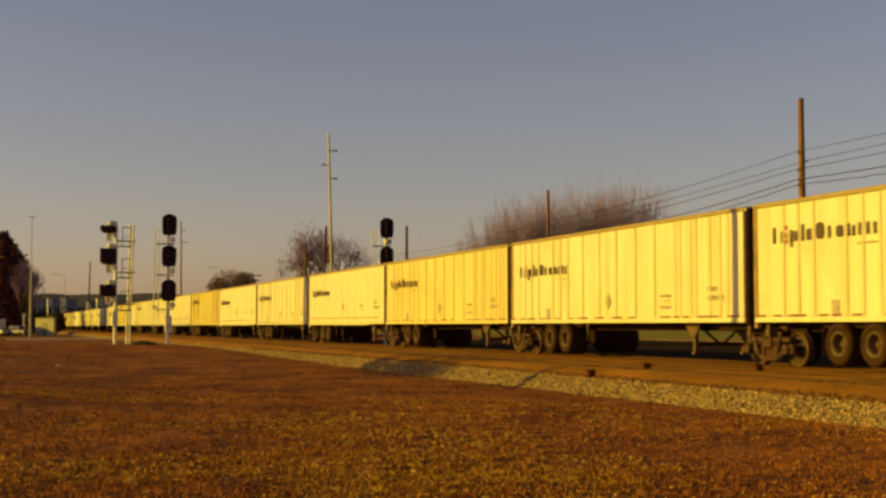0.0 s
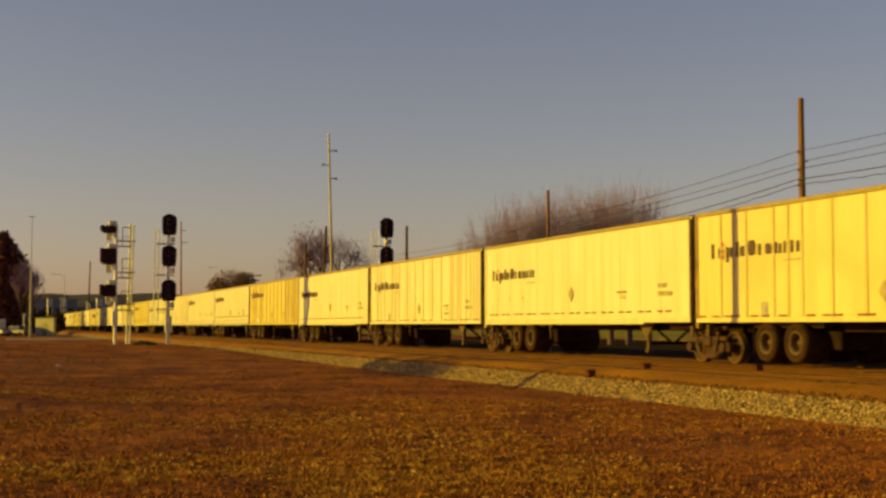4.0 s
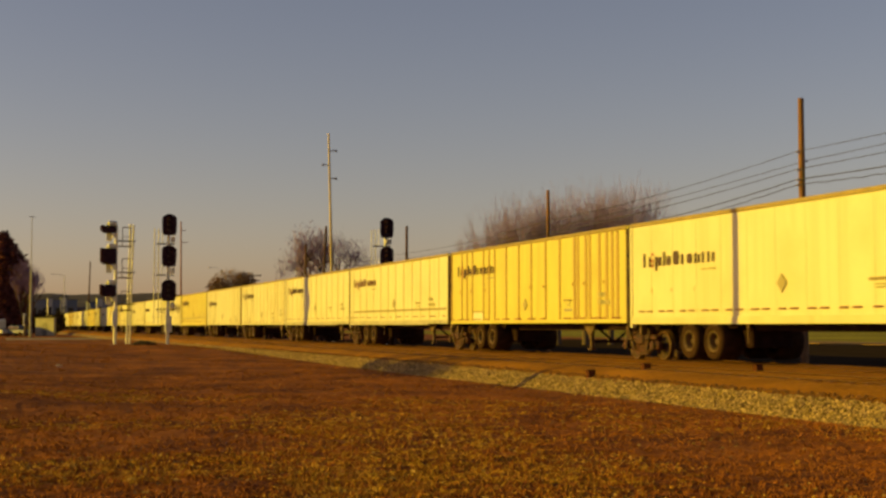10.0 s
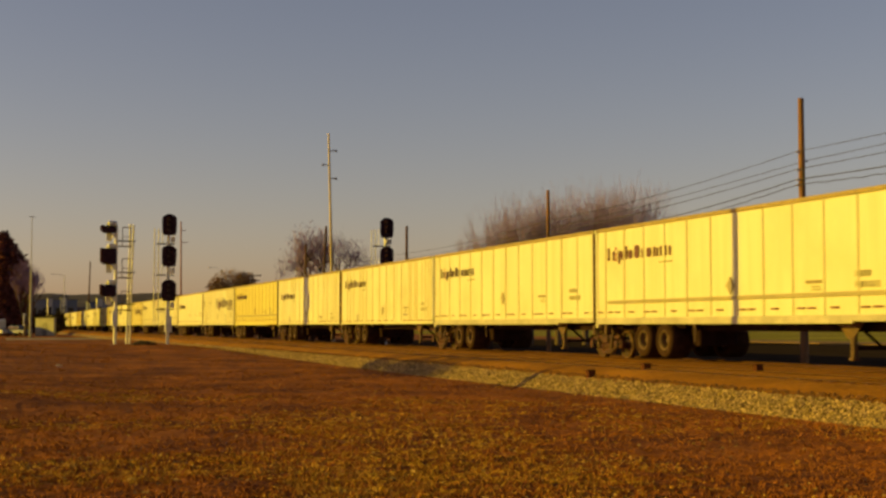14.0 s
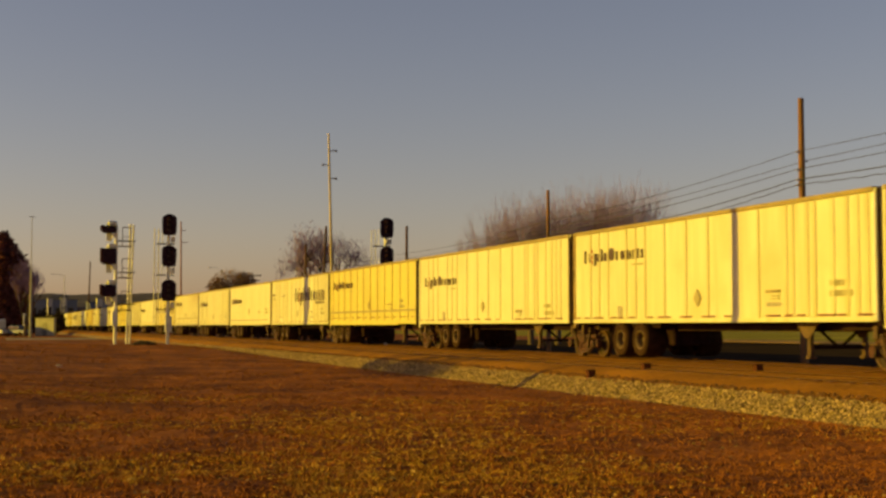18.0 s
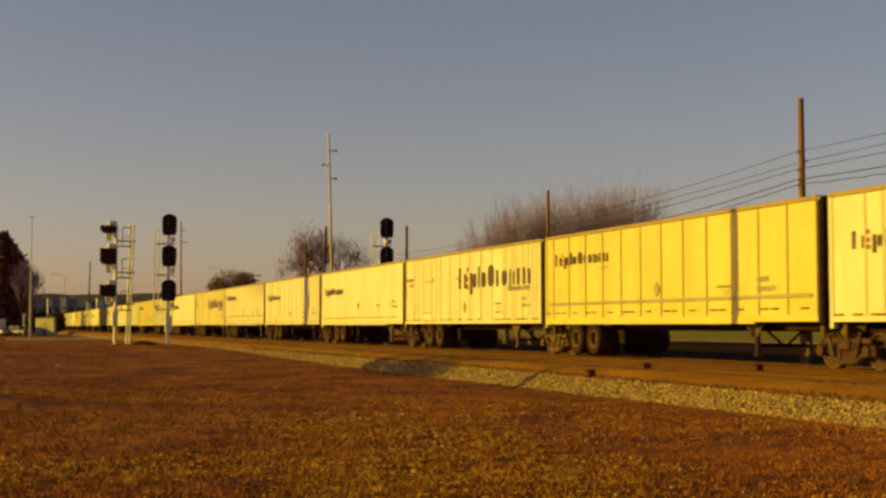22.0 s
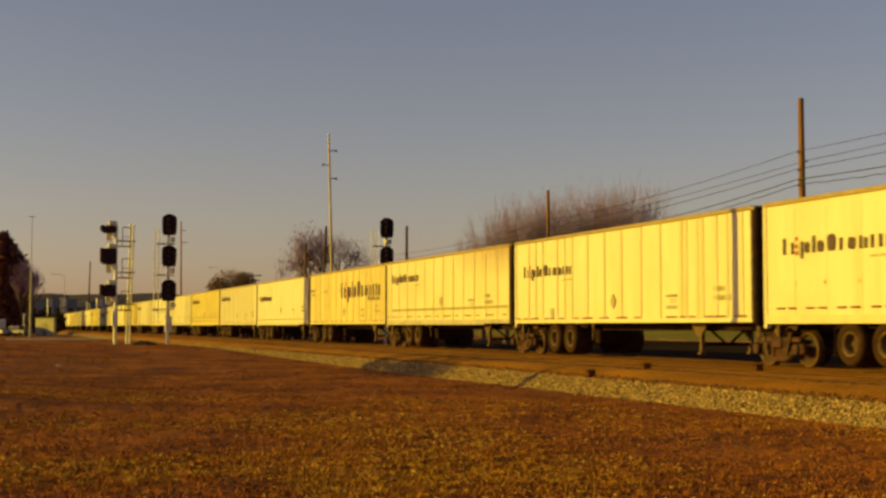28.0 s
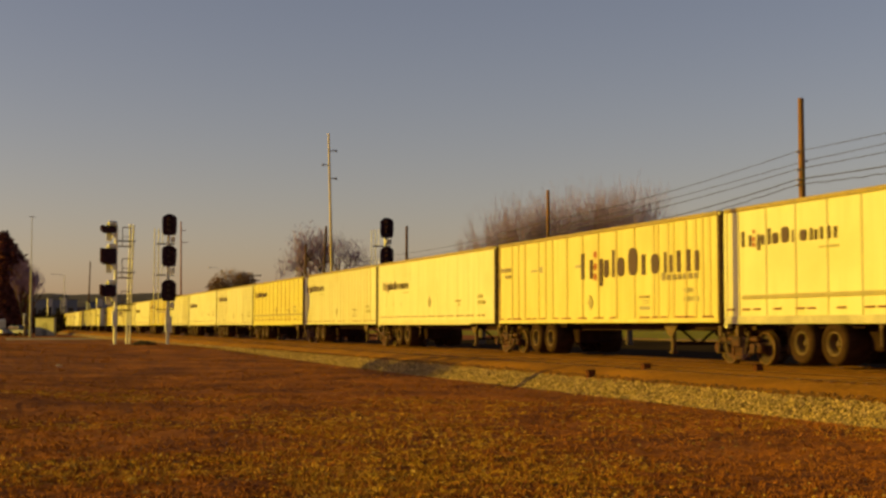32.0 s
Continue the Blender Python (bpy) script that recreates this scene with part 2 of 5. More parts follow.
# ---- mesh helpers ----
def link(name, me, material, parent=None, label=""):
    ob = new(name, me)
    if material is not None and not me.materials:
        me.materials.append(M[material])
    if parent is not None:
        ob.parent = parent
    if label:
        ob["label"] = label
    return ob


def part(name, bm, material, parent=None, label=""):
    me = bpy.data.meshes.new(name)
    bm.to_mesh(me)
    bm.free()
    return link(name, me, material, parent, label)


def mesh_of(name, verts, faces, material, smooth=False):
    me = bpy.data.meshes.new(name)
    me.from_pydata(verts, [], faces)
    me.materials.append(M[material])
    if smooth:
        me.polygons.foreach_set("use_smooth", [True] * len(me.polygons))
    me.update()
    return me


def empty(name, x=0, y=0, z=0, rz=0):
    ob = new(name)
    ob.empty_display_size = 0.3
    ob.matrix_basis = pose(x, y, z, 0, 0, rz)
    return ob


def box(bm, x0, x1, y0, y1, z0, z1, bevel=0.0):
    made = bmesh.ops.create_cube(bm, size=1.0, matrix=Matrix.Translation(((x0 + x1) / 2, (y0 + y1) / 2, (z0 + z1) / 2)) @ Matrix.Diagonal((x1 - x0, y1 - y0, z1 - z0, 1)))
    if bevel:
        edges = list({e for v in made["verts"] for e in v.link_edges})
        bmesh.ops.bevel(bm, geom=edges, offset=bevel, segments=1, affect="EDGES")
    return bm


def boxes(*rows, bevel=0.0):
    bm = bmesh.new()
    for row in rows:
        box(bm, *row, bevel=bevel)
    return bm


def rod(bm, a, b, r0, r1=None, sides=8):
    """A tapered round bar from a to b."""
    a, b = Vector(a), Vector(b)
    d = b - a
    m = Matrix.Translation((a + b) / 2) @ d.to_track_quat("Z", "Y").to_matrix().to_4x4()
    bmesh.ops.create_cone(bm, cap_ends=True, segments=sides, radius1=r0, radius2=r0 if r1 is None else r1, depth=d.length, matrix=m)
    return bm


def rods(*rows, sides=8):
    bm = bmesh.new()
    for a, b, r in rows:
        rod(bm, a, b, r, sides=sides)
    return bm


def lathe(profile, sides=24, axis="y"):
    """A ring turned from (radius, offset) pairs about the axis; the last pair joins the first."""
    bm = bmesh.new()
    rings = []
    for i in range(sides):
        a = 2 * math.pi * i / sides
        c, s = math.cos(a), math.sin(a)
        rings.append([bm.verts.new((r * c, o, r * s) if axis == "y" else (r * c, r * s, o)) for r, o in profile])
    k = len(profile)
    for i in range(sides):
        p, q = rings[i], rings[(i + 1) % sides]
        for j in range(k):
            jj = (j + 1) % k
            bm.faces.new((p[j], q[j], q[jj], p[jj]))
    bmesh.ops.recalc_face_normals(bm, faces=bm.faces)
    return bm


def smooth(ob):
    ob.data.polygons.foreach_set("use_smooth", [True] * len(ob.data.polygons))
    return ob


def tubes(segments, sides=4):
    """Vertices and faces of many thin tapered bars, (a, b, ra, rb) each."""
    seg = np.array([(*a, *b, ra, rb) for a, b, ra, rb in segments])
    a, b, ra, rb = seg[:, 0:3], seg[:, 3:6], seg[:, 6], seg[:, 7]
    d = b - a
    d /= np.linalg.norm(d, axis=1)[:, None] + 1e-9
    ref = np.where(np.abs(d[:, 2:3]) > 0.9, np.array([[1.0, 0, 0]]), np.array([[0, 0, 1.0]]))
    u = np.cross(d, ref)
    u /= np.linalg.norm(u, axis=1)[:, None] + 1e-9
    w = np.cross(d, u)
    verts = []
    for c, r in ((a, ra), (b, rb)):
        for i in range(sides):
            an = 2 * math.pi * i / sides
            verts.append(c + (u * math.cos(an) + w * math.sin(an)) * r[:, None])
    n = len(seg)
    verts = np.stack(verts, 1).reshape(-1, 3)
    base = np.arange(n)[:, None, None] * (2 * sides)
    quad = np.array([[i, (i + 1) % sides, sides + (i + 1) % sides, sides + i] for i in range(sides)])
    faces = (base + quad[None]).reshape(-1, 4)
    return verts.tolist(), faces.tolist()


# ---- ground ----
RAIL = 0.55           # top of rail over the lawn
TRACKS = (15.5, 19.64)  # middles of the two tracks


def lawn_height(x, y):
    """Lumpy turf near the tracks, and a low mound under the signals."""
    z = 0.0
    if -120 < x < 5 and -20 < y < 12.6:
        z = 0.07 * noise.noise((x * 0.13, y * 0.13, 0.3)) + 0.03 * noise.noise((x * 0.7, y * 0.7, 4.0))
        if x > -60:
            z += 0.03 * noise.noise((x * 2.6, y * 2.6, 2.0)) + 0.026 * noise.noise((x * 5.5, y * 5.5, 6.0)) + 0.03 * max(0.0, noise.noise((x * 1.3, y * 1.3, 12.0))) * noise.noise((x * 8.0, y * 8.0, 15.0))
        z *= min(1.0, (12.6 - y) / 1.2)
    up = min(1.0, max(0.0, (-x - 42) / 36)) * min(1.0, max(0.0, (x + 135) / 30))
    up = up * up * (3 - 2 * up) * min(1.0, max(0.0, (16 - abs(y + 2)) / 3.5))
    z += 0.47 * up
    a, b = min(1.0, max(0.0, (-x - 18) / 14)), min(1.0, max(0.0, (x + 80) / 18))   # made-up slope towards the tracks, to darken the left lawn
    z += 0.04 * min(8.0, max(0.0, 4.0 - y)) * a * a * (3 - 2 * a) * b * b * (3 - 2 * b)
    return z


def build_ground():
    def steps(lo, hi, fine_lo, fine_hi, fine, grow):
        v = list(np.arange(fine_lo, fine_hi, fine))
        g, p = fine, fine_hi
        while p < hi:
            v.append(p)
            g *= grow
            p += g
        v.append(hi)
        g, p = fine, fine_lo
        low = []
        while p > lo:
            g *= grow
            p -= g
            low.append(max(p, lo))
        return low[::-1] + v
    xs = steps(-3000, 600, -40, -6, 0.09, 1.12)
    ys = steps(-1500, 2500, -9, 13, 0.09, 1.12)
    verts = []
    for x in xs:
        for y in ys:
            z = lawn_height(x, y)
            verts.append((x, y, z))
    k = len(ys)
    faces = [(i * k + j, (i + 1) * k + j, (i + 1) * k + j + 1, i * k + j + 1) for i in range(len(xs) - 1) for j in range(k - 1)]
    g = link("ground", mesh_of("ground", verts, faces, "grass", True), None)
    tagged(g, "brown dormant lawn with worn dry patches", "ground", kind="structure")

    # green lawn and dark lot on the far side of the tracks
    lawn = part("lawn", boxes((-420, 120, 78, 400, -0.3, 0.02)), "green")
    tagged(lawn, "green winter lawn beyond the asphalt lot", "lawn", kind="structure")
    lot = part("asphalt_lot", boxes((-140, 120, 26.5, 67.9, -0.3, 0.012)), "asphalt")
    tagged(lot, "dark asphalt lot behind the tracks", "road", kind="structure")
    kerb = part("kerb", boxes((-140, 120, 67.9, 68.1, -0.2, 0.05), bevel=0.02), "dirt")
    verge = part("verge", boxes((-140, 120, 68.1, 77.9, -0.3, 0.06)), "dirt")
    tagged(verge, "tan dirt verge between the kerb and the lawn", "verge", kind="structure")
    tagged(kerb, "low dirt-stained kerb along the asphalt lot", "kerb", kind="structure")
    road = part("gravel_road", boxes((-172, -136, 2.0, 12.2, -0.3, 0.05), bevel=0.02), "gravel")
    tagged(road, "pale gravel road beside the tracks", "road", kind="structure")

    # ballast bed
    prof = [(12.75, -0.05), (13.0, 0.14), (13.27, 0.3), (13.55, 0.43), (14.1, 0.52), (16.9, 0.52), (17.6, 0.49), (18.3, 0.52), (21.0, 0.52), (21.4, 0.45), (23.2, -0.05)]
    xb = list(np.arange(-130, 40, 0.5)) + list(np.arange(40, 320, 8.0))
    xb = list(np.arange(-640, -130, 6.0)) + xb
    verts = []
    for x in xb:
        for y, z in prof:
            e = 0.022 * noise.noise((x * 0.9, y * 1.3, 1.0)) if z > 0 else 0
            ey = 0.22 * noise.noise((x * 0.25, 2.0, 7.0)) + 0.1 * noise.noise((x * 1.1, 2.0, 7.0)) if y < 13 else 0
            verts.append((x, y + ey, z + e))
    k = len(prof)
    me = bpy.data.meshes.new("ballast_bed")
    me.from_pydata(verts, [], [(i * k + j, (i + 1) * k + j, (i + 1) * k + j + 1, i * k + j + 1) for i in range(len(xb) - 1) for j in range(k - 1)])
    me.materials.append(M["bed"])
    me.materials.append(M["slope"])
    me.polygons.foreach_set("material_index", [1 if p % (k - 1) in (0, 1) else 0 for p in range(len(me.polygons))])
    me.polygons.foreach_set("use_smooth", [True] * len(me.polygons))
    bed = link("ballast_bed", me, None)
    tagged(bed, "rust-stained ballast bed under two railway tracks", "track bed", kind="structure")


def build_rails():
    sec = [(-0.07, 0), (0.07, 0), (0.07, 0.015), (0.026, 0.035), (0.026, 0.125), (0.036, 0.135), (0.036, 0.165), (0.028, 0.172), (-0.028, 0.172), (-0.036, 0.165), (-0.036, 0.135), (-0.026, 0.125), (-0.026, 0.035), (-0.07, 0.015)]
    xs = [300, 120] + list(np.arange(40, -200, -12.0)) + [-640]
    for c in TRACKS:
        for side in (-0.755, 0.755):
            verts = [(x, c + side + a, RAIL - 0.172 + b) for x in xs for a, b in sec]
            k = len(sec)
            faces = [(i * k + j, i * k + (j + 1) % k, (i + 1) * k + (j + 1) % k, (i + 1) * k + j) for i in range(len(xs) - 1) for j in range(k)]
            me = bpy.data.meshes.new("rail")
            me.from_pydata(verts, [], faces)
            me.materials.append(M["rail_steel"])
            me.materials.append(M["rail_head"])
            me.polygons.foreach_set("material_index", [1 if p % k == 7 else 0 for p in range(len(me.polygons))])
            ob = link("rail", me, None)
            tagged(ob, "rusty brown steel rail with worn shiny head", "rail", "rails", kind="structure")


def build_ties():
    bm = boxes((-0.115, 0.115, -1.3, 1.3, -0.16, 0.0), bevel=0.012)
    me = bpy.data.meshes.new("tie")
    bm.to_mesh(me)
    bm.free()
    me.materials.append(M["tie"])
    plate = bpy.data.meshes.new("tie_plate")
    bm = boxes((-0.1, 0.1, -0.18, 0.18, -0.002, 0.012))
    bm.to_mesh(plate)
    bm.free()
    plate.materials.append(M["rust"])
    for c, n in zip(TRACKS, (250, 120)):
        grp = empty("track_ties", 0, c, 0)
        tagged(grp, "creosoted wooden ties set in ballast", "railway ties", kind="structure")
        for i in range(n):
            t = link("tie", me, None, grp)
            t.matrix_basis = pose(-10 - i * 0.52 + random.uniform(-0.03, 0.03), random.uniform(-0.04, 0.04), RAIL - 0.033 + random.uniform(-0.004, 0.008), 0, 0, random.uniform(-1, 1))
            if c < 17 and i < 130:
                p = link("tie_plate", plate, None, t)
                p.matrix_basis = pose(0, -0.755, 0)
    # track gear that stands between the rails
    for x, y, z in ((-28.6, 13.4, 0.36), (-28.4, 14.75, 0.5), (-26.9, 16.85, 0.5)):
        b = empty("track_box", x, y, z)
        part("housing", boxes((-0.08, 0.08, -0.1, 0.1, -0.05, 0.15), bevel=0.02), "box_brown", b)
        part("cover", boxes((-0.09, 0.09, -0.12, 0.12, 0.15, 0.165), bevel=0.005), "box_brown", b)
        tagged(b, "small rusty brown track circuit box on the ballast", "track box", "track boxes")


def build_stones():
    """Loose limestone on the near shoulder."""
    rng = np.random.default_rng(5)
    base = np.array([(1, 0, 0), (-1, 0, 0), (0, 1, 0), (0, -1, 0), (0, 0, 1), (0, 0, -1)], float)
    tri = np.array([(0, 2, 4), (2, 1, 4), (1, 3, 4), (3, 0, 4), (2, 0, 5), (1, 2, 5), (3, 1, 5), (0, 3, 5)])

    def heap(n, xs, ys, size, name, material):
        p = np.zeros((n, 3))
        p[:, 0], p[:, 1] = xs, ys
        p[:, 2] = np.interp(ys, (12.75, 13.0, 13.27, 13.55, 14.1), (-0.05, 0.14, 0.3, 0.43, 0.52)) + rng.uniform(-0.005, 0.03, n)
        s = rng.uniform(0.6, 1.3, (n, 3)) * size[:, None]
        v = base[None] * s[:, None] + rng.normal(0, 0.16, (n, 6, 3)) * size[:, None, None]
        q = rng.normal(size=(n, 4))
        q /= np.linalg.norm(q, axis=1)[:, None]
        w, x, y, z = q.T
        rot = np.stack([1 - 2 * (y * y + z * z), 2 * (x * y - w * z), 2 * (x * z + w * y), 2 * (x * y + w * z), 1 - 2 * (x * x + z * z), 2 * (y * z - w * x), 2 * (x * z - w * y), 2 * (y * z + w * x), 1 - 2 * (x * x + y * y)], 1).reshape(n, 3, 3)
        v = np.einsum("nij,nkj->nki", rot, v) + p[:, None]
        f = (tri[None] + np.arange(n)[:, None, None] * 6).reshape(-1, 3)
        return link(name, mesh_of(name, v.reshape(-1, 3).tolist(), f.tolist(), material), None)
    n = 46000
    xs = -12 - 80 * rng.random(n) ** 1.35
    ys = 12.7 + 0.62 * rng.random(n) ** 1.05
    ob = heap(n, xs, ys, rng.uniform(0.011, 0.031, n), "ballast_stones", "stone")
    tagged(ob, "loose pale limestone ballast on the track shoulder", "ballast", kind="stuff")
    n = 3800
    xs = -12 - 60 * rng.random(n) ** 1.3
    ob = heap(n, xs, 13.32 + 0.16 * rng.random(n), rng.uniform(0.012, 0.03, n), "stained_ballast", "stone_dark")
    tagged(ob, "dark oil-stained ballast along the edge of the bed", "ballast", kind="stuff")


def build_grass():
    rng = np.random.default_rng(8)

    def tufts(name, n, near, far, h0, h1, material, label, patchy):
        d = near + (far - near) * rng.random(n) ** 1.9
        off = (rng.random(n) * 2 - 1) * (0.36 * d + 0.5)
        a = radians(YAW)
        x = -d * math.cos(a) + off * math.sin(a)
        y = d * math.sin(a) + off * math.cos(a)
        keep = y < 12.7
        x, y = x[keep], y[keep]
        dens = np.array([noise.noise((px * 0.22, py * 0.22, 9.0)) + 0.6 * noise.noise((px * 0.8, py * 0.8, 3.0)) for px, py in zip(x, y)])
        # worn dry patches where positive, thinner tufts where negative
        for px, py, rr, amount in ((-13.8, 4.9, 2.4, 1.2), (-16.8, 5.4, 3.0, 0.8), (-13.0, 2.0, 1.6, -0.3), (-14.0, 0.6, 0.8, 0.5), (-18.8, 0.4, 1.0, 0.4), (-13.5, 8.6, 3.0, -0.2), (-14.75, 0.7, 0.6, 1.0), (-21.3, 1.1, 0.9, 0.7), (-19.2, 2.4, 0.5, -0.8), (-12.8, 2.2, 0.6, -0.9), (-26.4, 0.7, 1.2, -0.8), (-12.6, 4.4, 1.6, 0.1), (-30.0, 2.0, 8.0, -0.2), (-48.0, 0.0, 16.0, -0.4), (-30.0, 9.5, 8.0, 0.3), (-24.0, 7.0, 5.0, 0.3)):
            dens += amount * np.exp(-((x - px) ** 2 + (y - py) ** 2) / rr ** 2)
        keep = dens > rng.uniform(*patchy, len(dens))
        x, y = x[keep], y[keep]
        m, blades = len(x), 6
        cx, cy = np.repeat(x, blades), np.repeat(y, blades)
        k = m * blades
        cx, cy = cx + rng.normal(0, 0.03, k), cy + rng.normal(0, 0.03, k)
        cz = np.repeat(np.array([lawn_height(px, py) for px, py in zip(x, y)]), blades)
        hh = rng.uniform(h0, h1, k)
        an = rng.uniform(0, 2 * math.pi, k)
        lean = rng.uniform(0.2, 1.6, k) * hh
        wd = rng.uniform(0.006, 0.013, k) * np.repeat(1 + np.hypot(x, y) / 40, blades)
        v = np.zeros((k, 3, 3))
        v[:, 0] = np.stack([cx - np.sin(an) * wd, cy + np.cos(an) * wd, cz - 0.02], 1)
        v[:, 1] = np.stack([cx + np.sin(an) * wd, cy - np.cos(an) * wd, cz - 0.02], 1)
        v[:, 2] = np.stack([cx + np.cos(an) * lean, cy + np.sin(an) * lean, cz + hh], 1)
        ob = link(name, mesh_of(name, v.reshape(-1, 3).tolist(), np.arange(k * 3).reshape(-1, 3).tolist(), material), None)
        tagged(ob, label, "grass", kind="stuff")
    # fallen leaves
    n = 2600
    d = 11.5 + 30 * rng.random(n) ** 1.6
    off = (rng.random(n) * 2 - 1) * (0.35 * d + 0.4)
    x, y = -d * math.cos(radians(YAW)) + off * math.sin(radians(YAW)), d * math.sin(radians(YAW)) + off * math.cos(radians(YAW))
    keep = (y < 12.5) & (np.array([noise.noise((px * 0.35, py * 0.35, 21.0)) for px, py in zip(x, y)]) > rng.uniform(-0.4, 0.5, n))
    x, y = x[keep], y[keep]
    n = len(x)
    z = np.array([lawn_height(px, py) for px, py in zip(x, y)]) + 0.015
    an, sz = rng.uniform(0, 6.28, n), rng.uniform(0.018, 0.042, n)
    v = np.zeros((n, 4, 3))
    for k, (a, b, c) in enumerate(((-1, 0, 0), (0, -0.55, 0.5), (1, 0, 0.1), (0, 0.55, 0.7))):
        v[:, k] = np.stack([x + sz * (a * np.cos(an) - b * np.sin(an)), y + sz * (a * np.sin(an) + b * np.cos(an)), z + sz * c * rng.uniform(0.4, 1.4, n)], 1)
    ob = link("fallen_leaves", mesh_of("fallen_leaves", v.reshape(-1, 3).tolist(), [(i * 4, i * 4 + 1, i * 4 + 2, i * 4 + 3) for i in range(n)], "dead_leaf"), None)
    tagged(ob, "curled dry fallen leaves scattered over the lawn", "leaves", kind="stuff")
    tufts("dry_grass", 52000, 11, 80, 0.012, 0.04, "blade", "short dry brown grass in uneven tufts", (-0.8, 0.3))
    tufts("straw_grass", 37000, 11, 34, 0.012, 0.04, "straw", "pale straw-coloured grass tips among the brown turf", (0.1, 0.9))


build_ground()
build_rails()
build_stones()
build_grass()


# ---- train ----
LENGTH, NOSE, PITCH_T, LOW, TOP = 16.1, 16.18, 16.46, 1.1, 4.05
HALF = 1.3
NEAR = -HALF
IRREGULAR = (0.95, 1.55, 2.15, 2.75, 3.3, 4.0, 4.6, 5.7, 6.9, 8.1, 9.3, 10.5, 11.7, 12.3, 12.9, 13.35, 14.0, 14.5, 14.95, 15.45)
DENSE = tuple(0.9 + 0.61 * i for i in range(24))
EVEN = tuple(0.65 + 1.285 * i for i in range(12))
LATE = (1.28, 1.9, 2.53, 3.79, 4.41, 5.01, 6.21, 7.46, 8.65, 9.94, 11.15, 12.36, 12.64, 13.25, 13.55, 14.27, 14.8, 15.19, 15.55)
KINDS = {
    "irregular": dict(ribs=IRREGULAR, w=0.08, mark="small", words="with irregular side posts"),
    "grouped": dict(ribs=LATE, w=0.09, mark="small", words="with side posts in groups"),
    "dense": dict(ribs=DENSE, w=0.07, mark="small", words="with closely spaced side posts"),
    "even": dict(ribs=EVEN, w=0.06, mark="small", words="with evenly spaced side posts"),
    "late": dict(ribs=LATE, w=0.12, mark="small", words="with posts crowded towards the nose"),
    "smooth": dict(ribs=(), w=0.0, mark="small", words="with smooth plate sides"),
    "stripe": dict(ribs=EVEN, w=0.06, mark="small", stripe=True, words="with a grey rub rail"),
    "large": dict(ribs=LATE, w=0.12, mark="large", words="with a large dark mark"),
}
PAINT_WORDS = {"white": "off-white", "bright": "clean white", "cream": "weathered cream", "ivory": "dull ivory", "sooty": "soot-stained white"}
PLATED = ("even", "stripe", "smooth")     # sides that end in a pale sill band


def oval(bm, x, z, rx, rz, y0, y1, sides=16):
    """A solid rounded block standing in the side's plane."""
    loops = []
    for y in (y0, y1):
        loop = []
        for i in range(sides):
            a = 2 * math.pi * i / sides
            c, d = math.cos(a), math.sin(a)
            loop.append(bm.verts.new((x + rx * math.copysign(abs(c) ** 0.7, c), y, z + rz * math.copysign(abs(d) ** 0.7, d))))
        loops.append(loop)
    bm.faces.new(loops[0])
    bm.faces.new(loops[1][::-1])
    for i in range(sides):
        j = (i + 1) % sides
        bm.faces.new((loops[0][i], loops[0][j], loops[1][j], loops[1][i]))


def mark_shapes(x0, z0, cap, length):
    """A row of plain bars and ovals with the rhythm of the mark, in units of its length and its cap height."""
    dark, red = bmesh.new(), bmesh.new()
    k = length / 7.0
    y0, y1 = NEAR - 0.031, NEAR - 0.004
    st = 0.23 * cap

    def bar(x, a, b, w=1.0):
        box(dark, x0 + x * k, x0 + x * k + st * w, y0, y1, z0 + a * cap, z0 + b * cap)
    for x, a, b, w in ((0.22, 0.0, 1.0, 1.15), (0.78, 0.0, 0.72, 1.1), (1.42, -0.3, 0.72, 1.1), (2.2, 0.0, 1.0, 1.1), (3.92, 0.0, 0.72, 1.1), (5.12, 0.0, 0.72, 1.0), (5.42, 0.0, 0.6, 1.0), (5.78, 0.0, 0.72, 1.0), (6.25, 0.0, 0.72, 1.1), (6.66, 0.0, 0.66, 1.1)):
        bar(x, a, b, w)
    for x, r, h in ((1.84, 0.15, 0.34), (2.72, 0.2, 0.35), (3.42, 0.26, 0.5), (4.66, 0.22, 0.35)):
        oval(dark, x0 + x * k, z0 + h * cap, r * k, h * cap, y0, y1)
    for a in (0.0, 0.38, 0.84):
        bmesh.ops.create_cone(red, cap_ends=True, segments=7, radius1=0.15 * cap, radius2=0.15 * cap, depth=0.006, matrix=Matrix.Translation((x0 + 1.16 * k, NEAR - 0.031, z0 + (a + 0.06) * cap)) @ pose(0, 0, 0, 90))
    return dark, red


